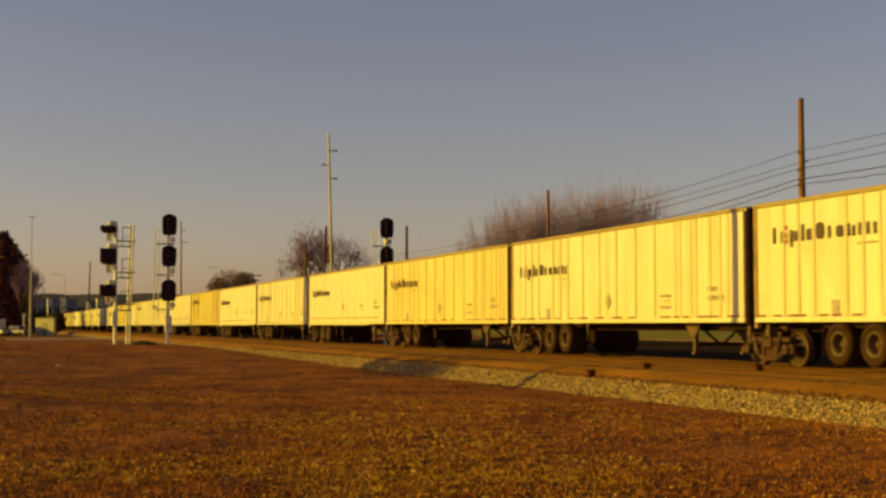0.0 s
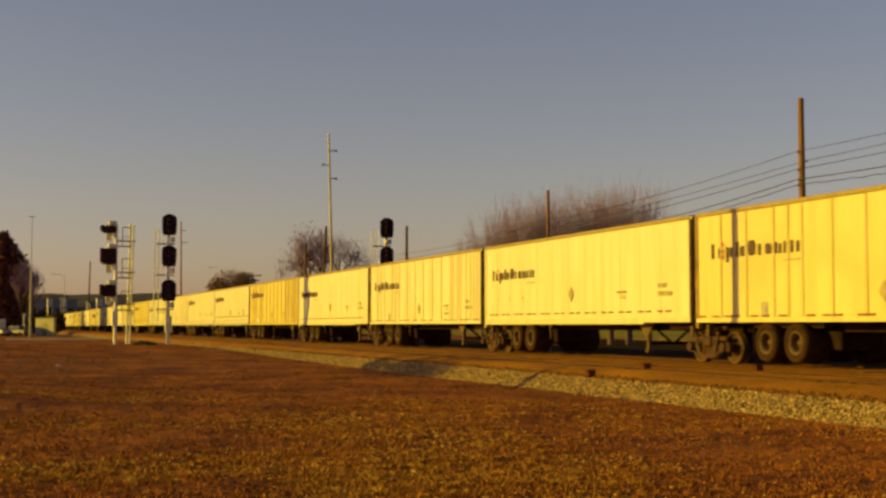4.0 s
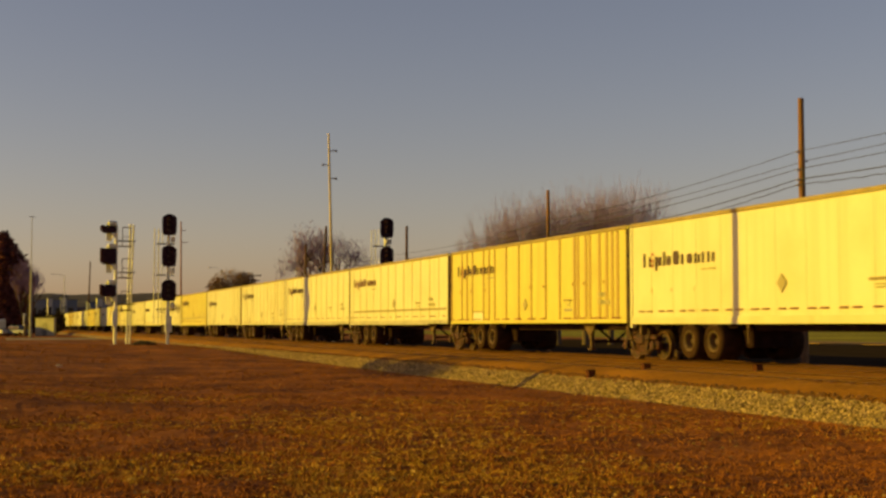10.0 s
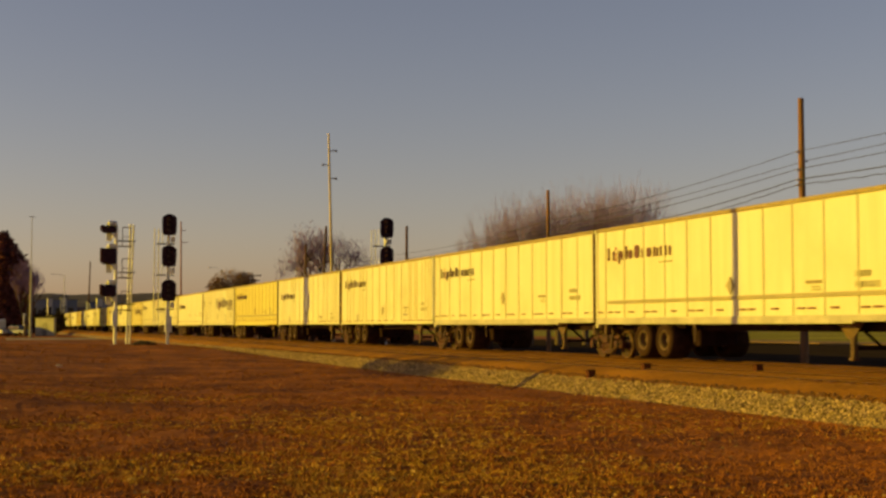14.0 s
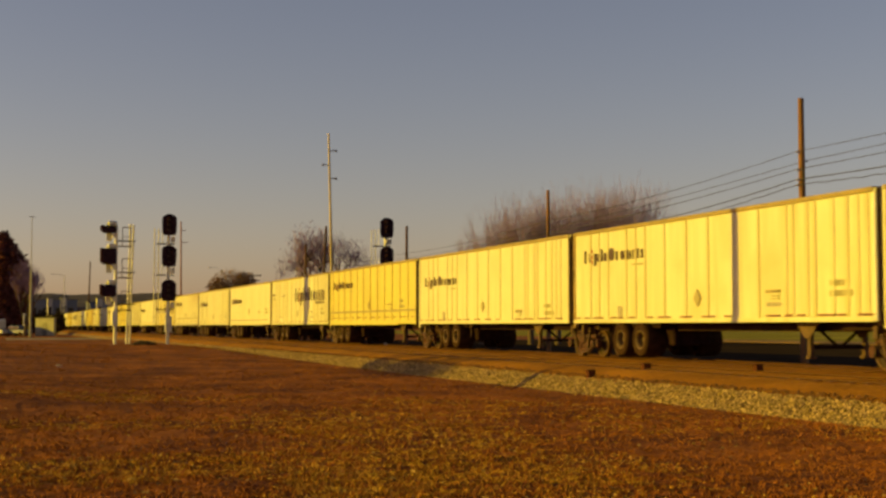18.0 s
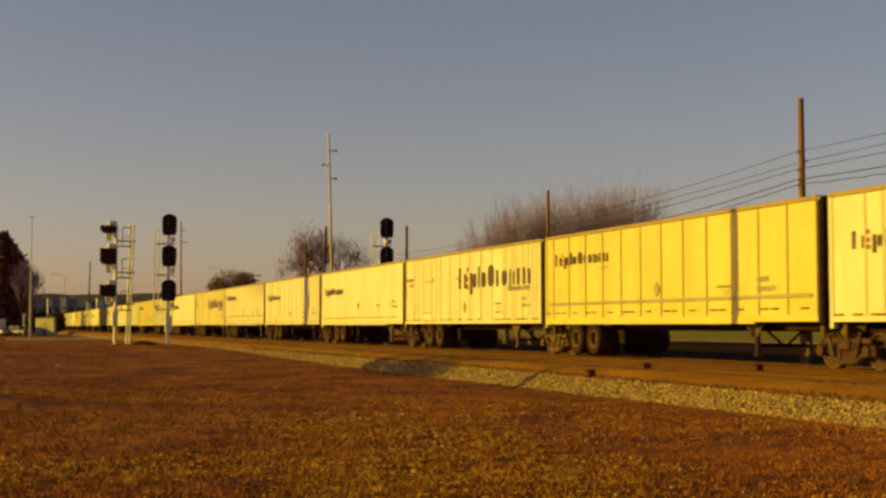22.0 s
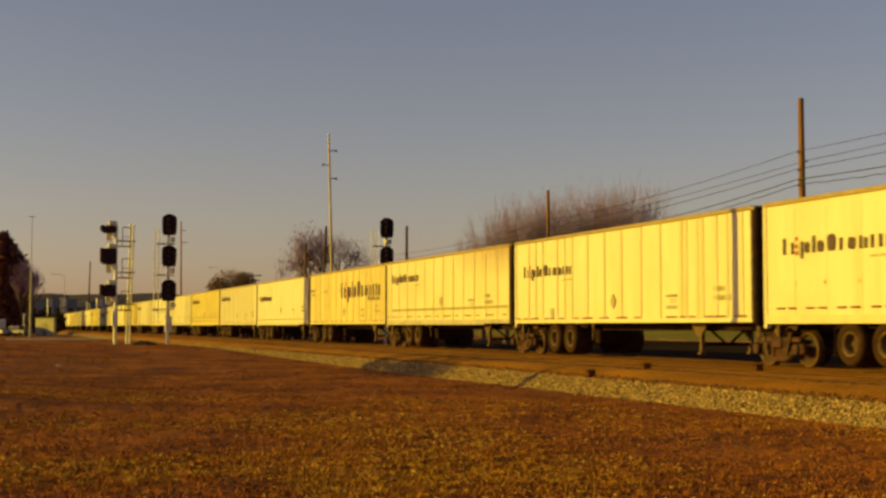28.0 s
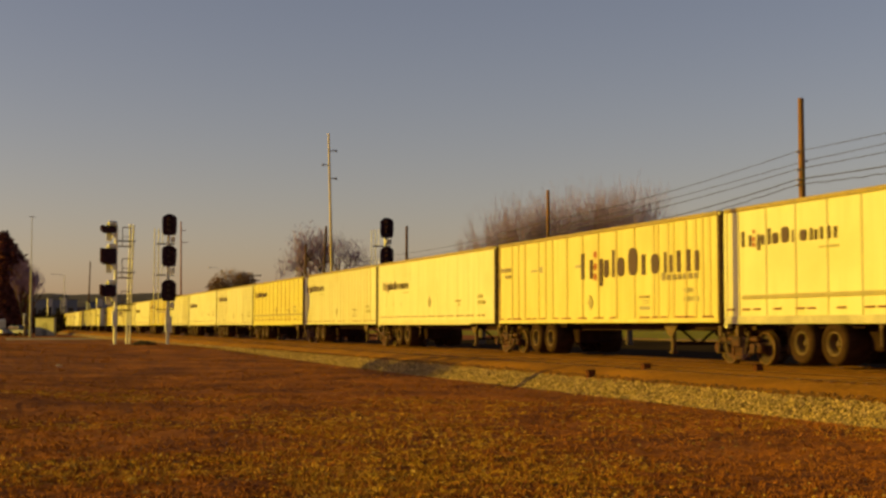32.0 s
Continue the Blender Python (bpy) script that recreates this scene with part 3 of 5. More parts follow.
def road_wheel(parent, x, y):
    """A dusty tyre with a deep dished disc."""
    out = -1 if y < 0 else 1
    w = smooth(part("road_tyre", lathe([(0.29, -0.13), (0.36, -0.15), (0.43, -0.148), (0.475, -0.12), (0.498, -0.07), (0.505, 0.0), (0.505, 0.5), (0.465, 0.55), (0.29, 0.54)], 28), "rubber", parent))
    w.matrix_basis = pose(x, y, 0.585, 0, 0, 0 if out < 0 else 180)
    smooth(part("wheel_rim", lathe([(0.295, -0.12), (0.27, -0.135), (0.25, -0.12), (0.232, -0.02), (0.225, 0.13), (0.24, 0.4), (0.29, 0.4), (0.29, 0.0)], 28), "rim", w))
    part("wheel_disc", lathe([(0.226, 0.12), (0.15, 0.1), (0.1, 0.12), (0.01, 0.12), (0.01, 0.2), (0.239, 0.2)], 28), "disc", w)
    smooth(part("hub_cap", lathe([(0.01, -0.03), (0.06, -0.025), (0.085, 0.0), (0.09, 0.12), (0.01, 0.12)], 14), "hub", w))
    return w


def side_body(x0, x1, round_nose):
    """The box of a trailer; its two upright nose corners are rounded."""
    bm = bmesh.new()
    pts = [(x0, -HALF), (x0, HALF)]
    r = round_nose
    for cy, start in ((HALF - r, 90), (-HALF + r, 0)):
        for i in range(6):
            a = radians(start - i * 18)
            pts.append((x1 - r + r * math.cos(a), cy + r * math.sin(a)))
    lo = [bm.verts.new((x, y, LOW)) for x, y in pts]
    hi = [bm.verts.new((x, y, TOP - 0.02)) for x, y in pts]
    bm.faces.new(lo)
    bm.faces.new(hi[::-1])
    for i in range(len(pts)):
        j = (i + 1) % len(pts)
        bm.faces.new((lo[i], hi[i], hi[j], lo[j]))
    bmesh.ops.recalc_face_normals(bm, faces=bm.faces)
    return bm


def repeat_part(name, bm, material, parent, spots):
    """One mesh, an object at each x along the side."""
    me = bpy.data.meshes.new(name)
    bm.to_mesh(me)
    bm.free()
    me.materials.append(M[material])
    for x in spots:
        link(name, me, None, parent).location.x = x


def build_trailer(kind, paint, drop, axle, length=LENGTH):
    k = KINDS[kind]
    plated = kind in PLATED
    t = empty("roadrailer_trailer")
    part("body", side_body(0.0, length, 0.05), paint, t)
    post = paint if plated or paint == "bright" else "rear_trim"
    part("rear_post", boxes((-0.03, 0.1, NEAR - 0.035, NEAR + 0.1, LOW - 0.16, TOP), bevel=0.01), post, t)
    part("rear_post", boxes((-0.03, 0.1, HALF - 0.1, HALF + 0.02, LOW - 0.16, TOP), bevel=0.01), post, t)
    # The shade on the nose face is painted in with a dark colour.
    part("nose_panel", boxes((length - 0.05, length + NOSE - LENGTH, -HALF + 0.03, HALF - 0.03, LOW - 0.1, TOP - 0.03), bevel=0.02), "dark", t, "dark nose panel with the gap's shade in its colour")
    nose = length - 0.06
    part("top_rail", boxes((0.0, nose, NEAR - 0.04, NEAR + 0.05, TOP - 0.1, TOP + 0.01), bevel=0.01), "roof", t, "grimy top rail")
    part("roof", boxes((0.05, length - 0.1, -HALF + 0.05, HALF - 0.05, TOP - 0.06, TOP + 0.02)), "roof", t)
    if plated:
        part("bottom_rail", boxes((0.0, 13.3, NEAR - 0.04, NEAR + 0.03, LOW - 0.05, LOW + 0.15), (13.3, nose, NEAR - 0.04, NEAR + 0.03, LOW + 0.0, LOW + 0.15), bevel=0.008), paint if paint == "cream" else "steel" if kind != "smooth" else paint + "_post", t, "pale sill band")
    else:
        part("bottom_rail", boxes((0.0, nose, NEAR - 0.04, NEAR + 0.03, LOW - 0.01, LOW + 0.1), bevel=0.008), paint, t)
    low = LOW + (0.16 if plated else 0.11)
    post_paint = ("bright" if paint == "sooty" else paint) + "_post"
    if k["ribs"]:
        w = k["w"]
        narrow = [x for x in k["ribs"] if k["ribs"] is not LATE or x < 12]
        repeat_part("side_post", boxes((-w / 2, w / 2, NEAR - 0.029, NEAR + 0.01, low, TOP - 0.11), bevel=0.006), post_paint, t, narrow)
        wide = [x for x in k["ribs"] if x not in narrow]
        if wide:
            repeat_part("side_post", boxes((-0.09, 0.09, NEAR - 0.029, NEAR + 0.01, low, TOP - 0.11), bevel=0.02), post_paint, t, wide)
    else:
        repeat_part("panel_seam", boxes((-0.012, 0.012, NEAR - 0.006, NEAR + 0.01, low, TOP - 0.11)), post_paint, t, (1.3, 2.6, 3.9, 5.2, 6.5, 7.8, 9.1, 10.4, 11.7, 13.0, 14.3))
    if k.get("stripe"):
        part("rub_rail", boxes((0.3 if paint == "cream" else 0.85, 15.8, NEAR - 0.045, NEAR, LOW + 0.58, LOW + 0.68), bevel=0.01), "grey_rail", t, "grey rub rail")
    if k["mark"] == "small":
        d, r = mark_shapes(0.7, LOW + 1.92 - drop, 0.4, 4.3)
    else:
        d, r = mark_shapes(7.15, LOW + 1.41, 0.84, 8.05)
    tagged(part("side_mark", d, "brick_ink" if (kind, paint) == ("stripe", "bright") else "ink", t, "dark bars and ovals of the painted mark"), kind="stuff")
    tagged(part("mark_dots", r, "red", t, "red dots of the painted mark"), kind="stuff")
    xs, zs, ln = (4.2, LOW + 1.72 - drop, 0.75) if k["mark"] == "small" else (12.9, LOW + 1.2, 2.2)
    if k["mark"] == "small":
        part("mark_underline", boxes((xs, xs + ln, NEAR - 0.03, NEAR - 0.004, zs, zs + 0.05)), "fade", t)
    else:
        tagged(part("mark_underline", boxes(*[(xs + i * 0.31, xs + i * 0.31 + 0.2, NEAR - 0.03, NEAR - 0.004, zs, zs + (0.22 if i == 0 else 0.16)) for i in range(7)]), "emblem_dark", t), kind="stuff")
    # stencilled data blocks and the placard holder
    rise = 0.18 if plated else -0.3 if kind == "grouped" and drop in (0.27, 0.3) and length > LENGTH else 0.0
    tagged(part("data_stencil", boxes((11.5, 12.12, NEAR - 0.03, NEAR - 0.004, LOW + 0.72 + rise, LOW + 0.79 + rise)), "stencil", t, "dark bar of stencilled data"), kind="stuff")
    rows = [(11.6 + dx, 11.6 + dx + w, NEAR - 0.03, NEAR - 0.004, LOW + z + rise, LOW + z + rise + 0.035) for dx, w, z in ((0.12, 0.35, 0.62), (0.1, 0.38, 0.55))]
    tagged(part("data_stencil", boxes(*rows), "fade", t, "faded bars of stencilled data"), kind="stuff")
    if not plated:
        part("data_patch", boxes((11.5, 12.15, NEAR - 0.012, NEAR - 0.004, LOW + 0.38, LOW + 0.48)), "emblem", t, "faded lavender patch")
    d0 = 13.4 if k.get("stripe") else 14.15
    rows = []
    for z, n in ((0.82, 4), (0.58, 6)):
        rows += [(d0 + i * 0.15, d0 + i * 0.15 + 0.1, NEAR - 0.03, NEAR - 0.004, LOW + z + rise, LOW + z + rise + 0.14) for i in range(n)]
    tagged(part("data_stencil", boxes(*rows), "fade", t, "two faded rows of stencilled data"), kind="stuff")
    bm = bmesh.new()
    bmesh.ops.create_cone(bm, cap_ends=True, segments=4, radius1=0.24, radius2=0.24, depth=0.02, matrix=Matrix.Translation((8.1, NEAR - 0.03, LOW + 0.66 + max(rise, 0.0) * 1.6)) @ pose(0, 0, 0, 90) @ Matrix.Diagonal((0.82, 1.0, 1.0, 1.0)))
    part("placard_holder", bm, "grey_rail", t, "diamond-shaped placard holder")
    if length != 15.85:
        part("nose_post", boxes((length - 0.1, length + 0.02, NEAR - 0.03, NEAR + 0.08, LOW - 0.02, TOP - 0.1), bevel=0.015), "nose_grime", t, "grimy dark nose corner post")
    if (kind, length) == ("grouped", 15.85):
        # The corner's bright highlight is painted in as white.
        part("nose_corner", rods(((length - 0.05, NEAR + 0.03, LOW + 0.02), (length - 0.05, NEAR + 0.03, TOP - 0.12), 0.06), sides=10), "panel_white", t, "clean nose corner with its highlight painted in")
    if kind in ("grouped", "irregular"):
        part("side_patch", boxes((3.2, 3.5, NEAR - 0.02, NEAR - 0.004, LOW + 0.12, LOW + 0.5)), "emblem", t, "scuffed pale patch")
    if (kind, paint) in (("large", "white"), ("late", "cream")):
        part("access_panel", boxes((2.66, 3.72, NEAR - 0.02, NEAR, LOW + 0.1, LOW + 0.42), bevel=0.008), "panel_white", t, "clean white access panel")
        part("panel_hinge", boxes((2.62, 3.8, NEAR - 0.026, NEAR, LOW + 0.43, LOW + 0.49)), "grey_rail", t)
    if kind == "large":
        tagged(part("data_stencil", boxes((0.3, 1.28, NEAR - 0.05, NEAR - 0.004, LOW + 1.9, LOW + 2.04), (0.72, 1.2, NEAR - 0.05, NEAR - 0.004, LOW + 1.66, LOW + 1.72), (0.66, 1.25, NEAR - 0.05, NEAR - 0.004, LOW + 1.72, LOW + 1.77)), "emblem_dark", t, "grey lavender bar of old lettering"), kind="stuff")
        part("faded_emblem", boxes((3.1, 3.75, NEAR - 0.012, NEAR - 0.004, LOW + 1.8, LOW + 1.88), (3.86, 4.15, NEAR - 0.012, NEAR - 0.004, LOW + 1.76, LOW + 1.98)), "emblem", t, "faded lavender emblem")
        part("faded_emblem", boxes((6.9, 7.4, NEAR - 0.012, NEAR - 0.004, LOW + 1.8, LOW + 1.9)), "emblem", t)
    # red reflecting tape along the lower edge
    if kind in ("stripe", "even"):
        spots, z, w = (0.26, 1.0, 1.5, 2.44, 3.42, 3.87, 5.04, 6.07, 6.51, 7.56, 8.68, 9.12, 10.16, 11.29, 11.72, 12.64, 13.77, 14.21, 15.5), LOW + 0.3, 0.15
    elif kind == "smooth":
        spots, z, w = [0.7 + i * 1.235 + d for i in range(12) for d in (0.0, 0.5)], LOW + 0.3, 0.15
    else:
        spots, z, w = (0.3, 1.0, 1.64, 2.02, 2.9, 3.4, 4.16, 5.34, 6.0, 6.4, 7.31, 7.6, 8.5, 8.86, 9.68, 11.69, 11.94, 12.49, 13.0, 13.85, 14.2, 14.6, 15.38, 15.6), LOW + 0.13, 0.16
    repeat_part("reflector", boxes((-w, w, NEAR - 0.044, NEAR - 0.01, z, z + 0.045)), "reflector", t, spots)
    if kind == "smooth":
        repeat_part("side_stud", boxes((-0.05, 0.05, NEAR - 0.03, NEAR, LOW + 0.86, LOW + 0.97), bevel=0.01), post_paint, t, (1.32, 2.5, 3.78))
    elif kind == "late":
        repeat_part("side_stud", boxes((-0.035, 0.035, NEAR - 0.03, NEAR, LOW + 1.22, LOW + 1.34), bevel=0.008), post_paint, t, (1.05, 2.35, 4.0, 8.5, 9.75, 12.2, 13.05, 14.55))
    # under frame
    part("under_frame", boxes((0.2, 15.8, -0.5, -0.35, 0.86, LOW), (0.2, 15.8, 0.35, 0.5, 0.86, LOW), (axle - 0.9, axle + 2.1, -1.0, 1.0, 0.95, LOW), (13.9, 15.9, -0.8, 0.8, 0.9, LOW)), "dark", t)
    part("coupler_box", boxes((14.9, 15.9, -0.5, 0.5, 0.5, 0.92), bevel=0.06), "dark", t)
    part("slider_box", boxes((axle - 0.8, axle + 2.2, -0.62, 0.62, 0.42, 0.96), bevel=0.04), "dark", t)
    for x in (axle, axle + 1.3):
        part("axle", rods(((x, -1.0, 0.585), (x, 1.0, 0.585), 0.08)), "dark", t)
        for y in (-1.14, 1.14):
            road_wheel(t, x, y)
    for y in (-0.9, 0.9):
        part("mud_flap", boxes((axle - 0.66, axle - 0.63, y - 0.3, y + 0.3, 0.3, 0.95)), "dark", t)
    # landing gear: two legs joined across by a bar and a V of braces
    for y in (-0.78, 0.78):
        leg = part("landing_leg", boxes((12.52, 12.64, y - 0.06, y + 0.06, 0.28, LOW), (12.5, 12.66, y - 0.1, y + 0.1, 0.2, 0.28), bevel=0.012), "leg", t)
        bm = boxes((12.08, 13.08, y - 0.1, y - 0.065, 0.7, LOW))
        for v in bm.verts:
            if v.co.z < 0.9:
                v.co.x = 12.58 + (v.co.x - 12.58) * 0.2
        part("leg_bracket", bm, "leg", leg)
        part("leg_brace", rods(((12.64, y * 0.95, LOW - 0.05), (12.64, y * 0.08, 0.5), 0.04), sides=6), "dark", t)
    part("cross_bar", boxes((12.54, 12.62, -0.72, 0.72, 0.44, 0.53), bevel=0.01), "dark", t)
    part("cross_shaft", rods(((12.58, -0.78, 0.95), (12.58, 0.78, 0.95), 0.03)), "dark", t)
    if axle > 2.5 and (plated or drop > 0.25):
        bm = boxes((-0.1, 0.1, -0.02, 0.02, 0.0, 0.17))
        for v in bm.verts:
            if v.co.z < 0.05:
                v.co.x *= 0.4
        br = part("step_bracket", bm, "leg", t)
        br.location = (axle + 2.9, NEAR + 0.14, 0.93)
        part("step_rod", boxes((-0.02, 0.02, -0.02, 0.02, -0.38, 0.02)), "leg", br)
    part("coupler_tongue", boxes((15.5, 16.3, -0.2, 0.2, 0.62, 1.0), bevel=0.05), "rust", t)
    tagged(t, f"{PAINT_WORDS[paint]} rail-borne freight trailer {k['words']}", "trailer", "trailers of the train")
    return t


def side_frame(y):
    """One cast side: a top chord, a lower chord that dips between the boxes, and two columns."""
    s = bmesh.new()
    box(s, -0.92, 0.92, y - 0.07, y + 0.07, 0.6, 0.72, bevel=0.03)
    box(s, -0.34, 0.34, y - 0.07, y + 0.07, 0.12, 0.24, bevel=0.03)
    for x in (-1, 1):
        rod(s, (x * 0.3, y, 0.18), (x * 0.78, y, 0.48), 0.075, sides=6)
        box(s, x * 0.27 - 0.05, x * 0.27 + 0.05, y - 0.07, y + 0.07, 0.2, 0.62, bevel=0.015)
        box(s, x * 0.92 - 0.17, x * 0.92 + 0.17, y - 0.11, y + 0.11, 0.3, 0.56, bevel=0.05)
    return s


def build_bogie(iron="cast", words="dusty rust-brown"):
    b = empty("rail_bogie")
    for y in (-1.02, 1.02):
        part("side_frame", side_frame(y), iron, b, "dust-coated cast side frame")
        for x in (-0.13, 0.0, 0.13):
            sp = smooth(part("coil_spring", lathe([(0.03, 0.0), (0.06, 0.02), (0.048, 0.06), (0.06, 0.1), (0.048, 0.14), (0.06, 0.18), (0.048, 0.21), (0.03, 0.22)], 10, "z"), "rust", b))
            sp.matrix_basis = pose(x, y, 0.22)
        for x in (-0.86, 0.86):
            o = -0.17 if y < 0 else 0.17
            cap = part("bearing_cap", rods(((x, y + o, 0.43), (x, y, 0.43), 0.13), sides=14), iron, b)
            part("cap_screw", rods(*[((x + 0.07 * math.cos(a), y + o * 1.12, 0.43 + 0.07 * math.sin(a)), (x + 0.07 * math.cos(a), y + o * 0.9, 0.43 + 0.07 * math.sin(a)), 0.018) for a in (1.57, 3.67, 5.76)], sides=5), "rust", cap)
    part("bolster", boxes((-0.2, 0.2, -1.15, 1.15, 0.46, 0.72), (-0.5, 0.5, -0.5, 0.5, 0.72, 1.0), bevel=0.03), iron, b)
    part("brake_beam", boxes((-0.42, -0.34, -0.9, 0.9, 0.3, 0.42), (0.34, 0.42, -0.9, 0.9, 0.3, 0.42)), "dark", b)
    part("brake_cylinder", rods(((-0.45, -0.8, 0.86), (0.1, -0.8, 0.86), 0.1), sides=12), "leg", b)
    part("brake_rod", rods(((-0.62, -1.13, 0.82), (-0.42, -1.13, 0.3), 0.03)), "leg", b)
    part("brake_rod", rods(((0.42, -1.13, 0.28), (0.62, -1.13, 0.86), 0.03)), "leg", b)
    part("air_reservoir", rods(((0.3, -0.5, 0.9), (1.0, -0.5, 0.9), 0.13), sides=12), "dark", b)
    part("lift_arm", boxes((-0.9, -0.76, -1.14, -0.95, 0.7, 1.0), bevel=0.02), "leg", b)
    part("lift_arm", boxes((0.02, 0.14, -1.16, -0.95, 0.72, 1.04), bevel=0.02), "leg", b)
    part("air_hose", rods(((-1.1, -0.6, 0.8), (-1.35, -0.55, 0.55), 0.03), ((-1.35, -0.55, 0.55), (-1.1, -0.5, 0.35), 0.03)), "dark", b)
    for x in (-0.86, 0.86):
        ws = smooth(part("wheelset", lathe([(0.07, -0.9), (0.1, -0.8), (0.16, -0.82), (0.17, -0.78), (0.36, -0.74), (0.42, -0.8), (0.42, -0.7), (0.455, -0.68), (0.455, -0.655), (0.36, -0.655), (0.16, -0.68), (0.08, -0.6),
                                            (0.08, 0.6), (0.16, 0.68), (0.36, 0.655), (0.455, 0.655), (0.455, 0.68), (0.42, 0.7), (0.42, 0.8), (0.36, 0.74), (0.17, 0.78), (0.16, 0.82), (0.1, 0.8), (0.07, 0.9)], 30), "wheel_dust", b))
        ws.matrix_basis = pose(x, 0, 0.42)
        smooth(part("tread_band", lathe([(0.424, -0.81), (0.424, -0.7), (0.40, -0.72), (0.38, -0.806)], 28), "tread", ws, "worn bright wheel rim"))
    tagged(b, f"{words} cast steel rail bogie between two trailers", "rail bogie", "bogies of the train")
    return b


TRAIN = [("grouped", "white", 0, 3.35), ("grouped", "white", 0.27, 3.35), ("grouped", "ivory", 0.24, 3.3), ("smooth", "bright", 0.3, 3.1), ("grouped", "white", 0.27, 3.3),
         ("smooth", "bright", 0.3, 3.4), ("late", "cream", 0, 3.3, 16.25), ("stripe", "bright", 0, 3.05), ("even", "bright", 0, 3.0), ("grouped", "white", 0, 3.27, 15.85),
         ("grouped", "bright", 0.3, 3.42, 16.35), ("stripe", "cream", 0, 2.35), ("large", "white", 0, 3.4), ("smooth", "bright", 0.3, 3.35), ("grouped", "bright", 0.3, 3.4),
         ("stripe", "sooty", 0, 3.35), ("large", "ivory", 0, 3.42), ("smooth", "bright", 0.3, 3.35), ("dense", "white", 0, 3.35), ("stripe", "cream", 0, 3.35),
         ("irregular", "bright", 0, 3.35), ("smooth", "white", 0.3, 3.35), ("irregular", "white", 0, 3.35), ("late", "cream", 0, 3.35), ("smooth", "bright", 0.3, 3.35),
         ("dense", "white", 0, 3.35), ("large", "white", 0, 3.35), ("even", "cream", 0, 3.35), ("smooth", "bright", 0.3, 3.35), ("irregular", "white", 0, 3.35),
         ("dense", "bright", 0, 3.35), ("stripe", "cream", 0, 3.35), ("smooth", "white", 0.3, 3.35), ("irregular", "bright", 0, 3.35), ("late", "white", 0, 3.35),
         ("even", "cream", 0, 3.35), ("dense", "white", 0, 3.35)]
FIRST = -29.4   # rear end of the leading trailer at the start
SPEED, GAIN = 7.49, 0.0118
SLACK = {0: 0.07, 3: 0.05, 8: 0.17, 9: 0.47, 10: 0.22, 11: 0.14, 12: 0.13, 13: 0.14, 14: -0.03, 15: -0.2, 16: -0.13}   # play in the couplings, by trailer


def gone(t):
    return SPEED * t + GAIN * t * t / 2


trailers, bogies = [], []
for make in TRAIN:
    model = next((o for o, key in trailers if key == make), None)
    trailers.append((copy_thing(model, Matrix.Identity(4)) if model else build_trailer(*make), make))
for n in range(len(TRAIN)):
    if n == 11:
        bogies.append(build_bogie("cast_pale", "pale sand-coated"))
    else:
        bogies.append(copy_thing(bogies[0], Matrix.Identity(4)) if bogies else build_bogie())


# ---- signals ----
def signal_head(parent, x, y, z, facing):
    """A black oval target with hooded lenses; facing: degrees about z, 0 looks towards +x."""
    h = smooth(part("signal_head", boxes((-0.16, 0.02, -0.18, 0.18, -0.5, 0.5), bevel=0.03), "black", parent))
    h.matrix_basis = pose(x, y, z, 0, 0, facing)
    bm = bmesh.new()
    pts = [(0.46 * math.cos(a), 0.65 * math.sin(a)) for a in np.linspace(0, 2 * math.pi, 33)[:-1]]
    pts = [(math.copysign(min(abs(u) * 1.25, 0.44) if w >= 0 else 0.44 * min(1.0, (abs(u) / 0.46) ** 0.16), u), w) for u, w in pts]   # round top, squarer foot
    f = [bm.verts.new((0.02, u, w)) for u, w in pts]
    g = [bm.verts.new((0.05, u, w)) for u, w in pts]
    bm.faces.new(f)
    bm.faces.new(g[::-1])
    for i in range(len(pts)):
        j = (i + 1) % len(pts)
        bm.faces.new((f[i], f[j], g[j], g[i]))
    bmesh.ops.recalc_face_normals(bm, faces=bm.faces)
    part("target", bm, "black", h)
    for dz in (-0.32, 0.0, 0.32):
        bm = bmesh.new()
        for i in range(9):
            a0, a1 = radians(-20 + i * 220 / 9), radians(-20 + (i + 1) * 220 / 9)
            q = [(0.05, 0.14 * math.cos(a0), 0.14 * math.sin(a0)), (0.36 - 0.1 * (i in (0, 8)), 0.13 * math.cos(a0), 0.13 * math.sin(a0)), (0.36 - 0.1 * (i in (0, 8)), 0.13 * math.cos(a1), 0.13 * math.sin(a1)), (0.05, 0.14 * math.cos(a1), 0.14 * math.sin(a1))]
            bm.faces.new([bm.verts.new(p) for p in q])
        hood = part("hood", bm, "black", h)
        hood.location.z = dz
        so = hood.modifiers.new("wall", "SOLIDIFY")
        so.thickness = 0.01
        le = part("lens", rods(((0.04, 0, 0), (0.06, 0, 0), 0.11), sides=14), "lens", h)
        le.location.z = dz
    return h


def climbing_ladder(s, x, y, z0, z1, half, r):
    for dy in (-half, half):
        part("ladder_stile", rods(((x, y + dy, z0), (x, y + dy, z1), r), sides=8), "galv", s)
    rung = bpy.data.meshes.new("rung")
    bm = rods(((0, -half, 0), (0, half, 0), 0.016), sides=5)
    bm.to_mesh(rung)
    bm.free()
    rung.materials.append(M["galv"])
    n = int((z1 - z0) / 0.3)
    for i in range(n):
        link("rung", rung, None, s).location = (x, y, z0 + 0.25 + i * 0.3)


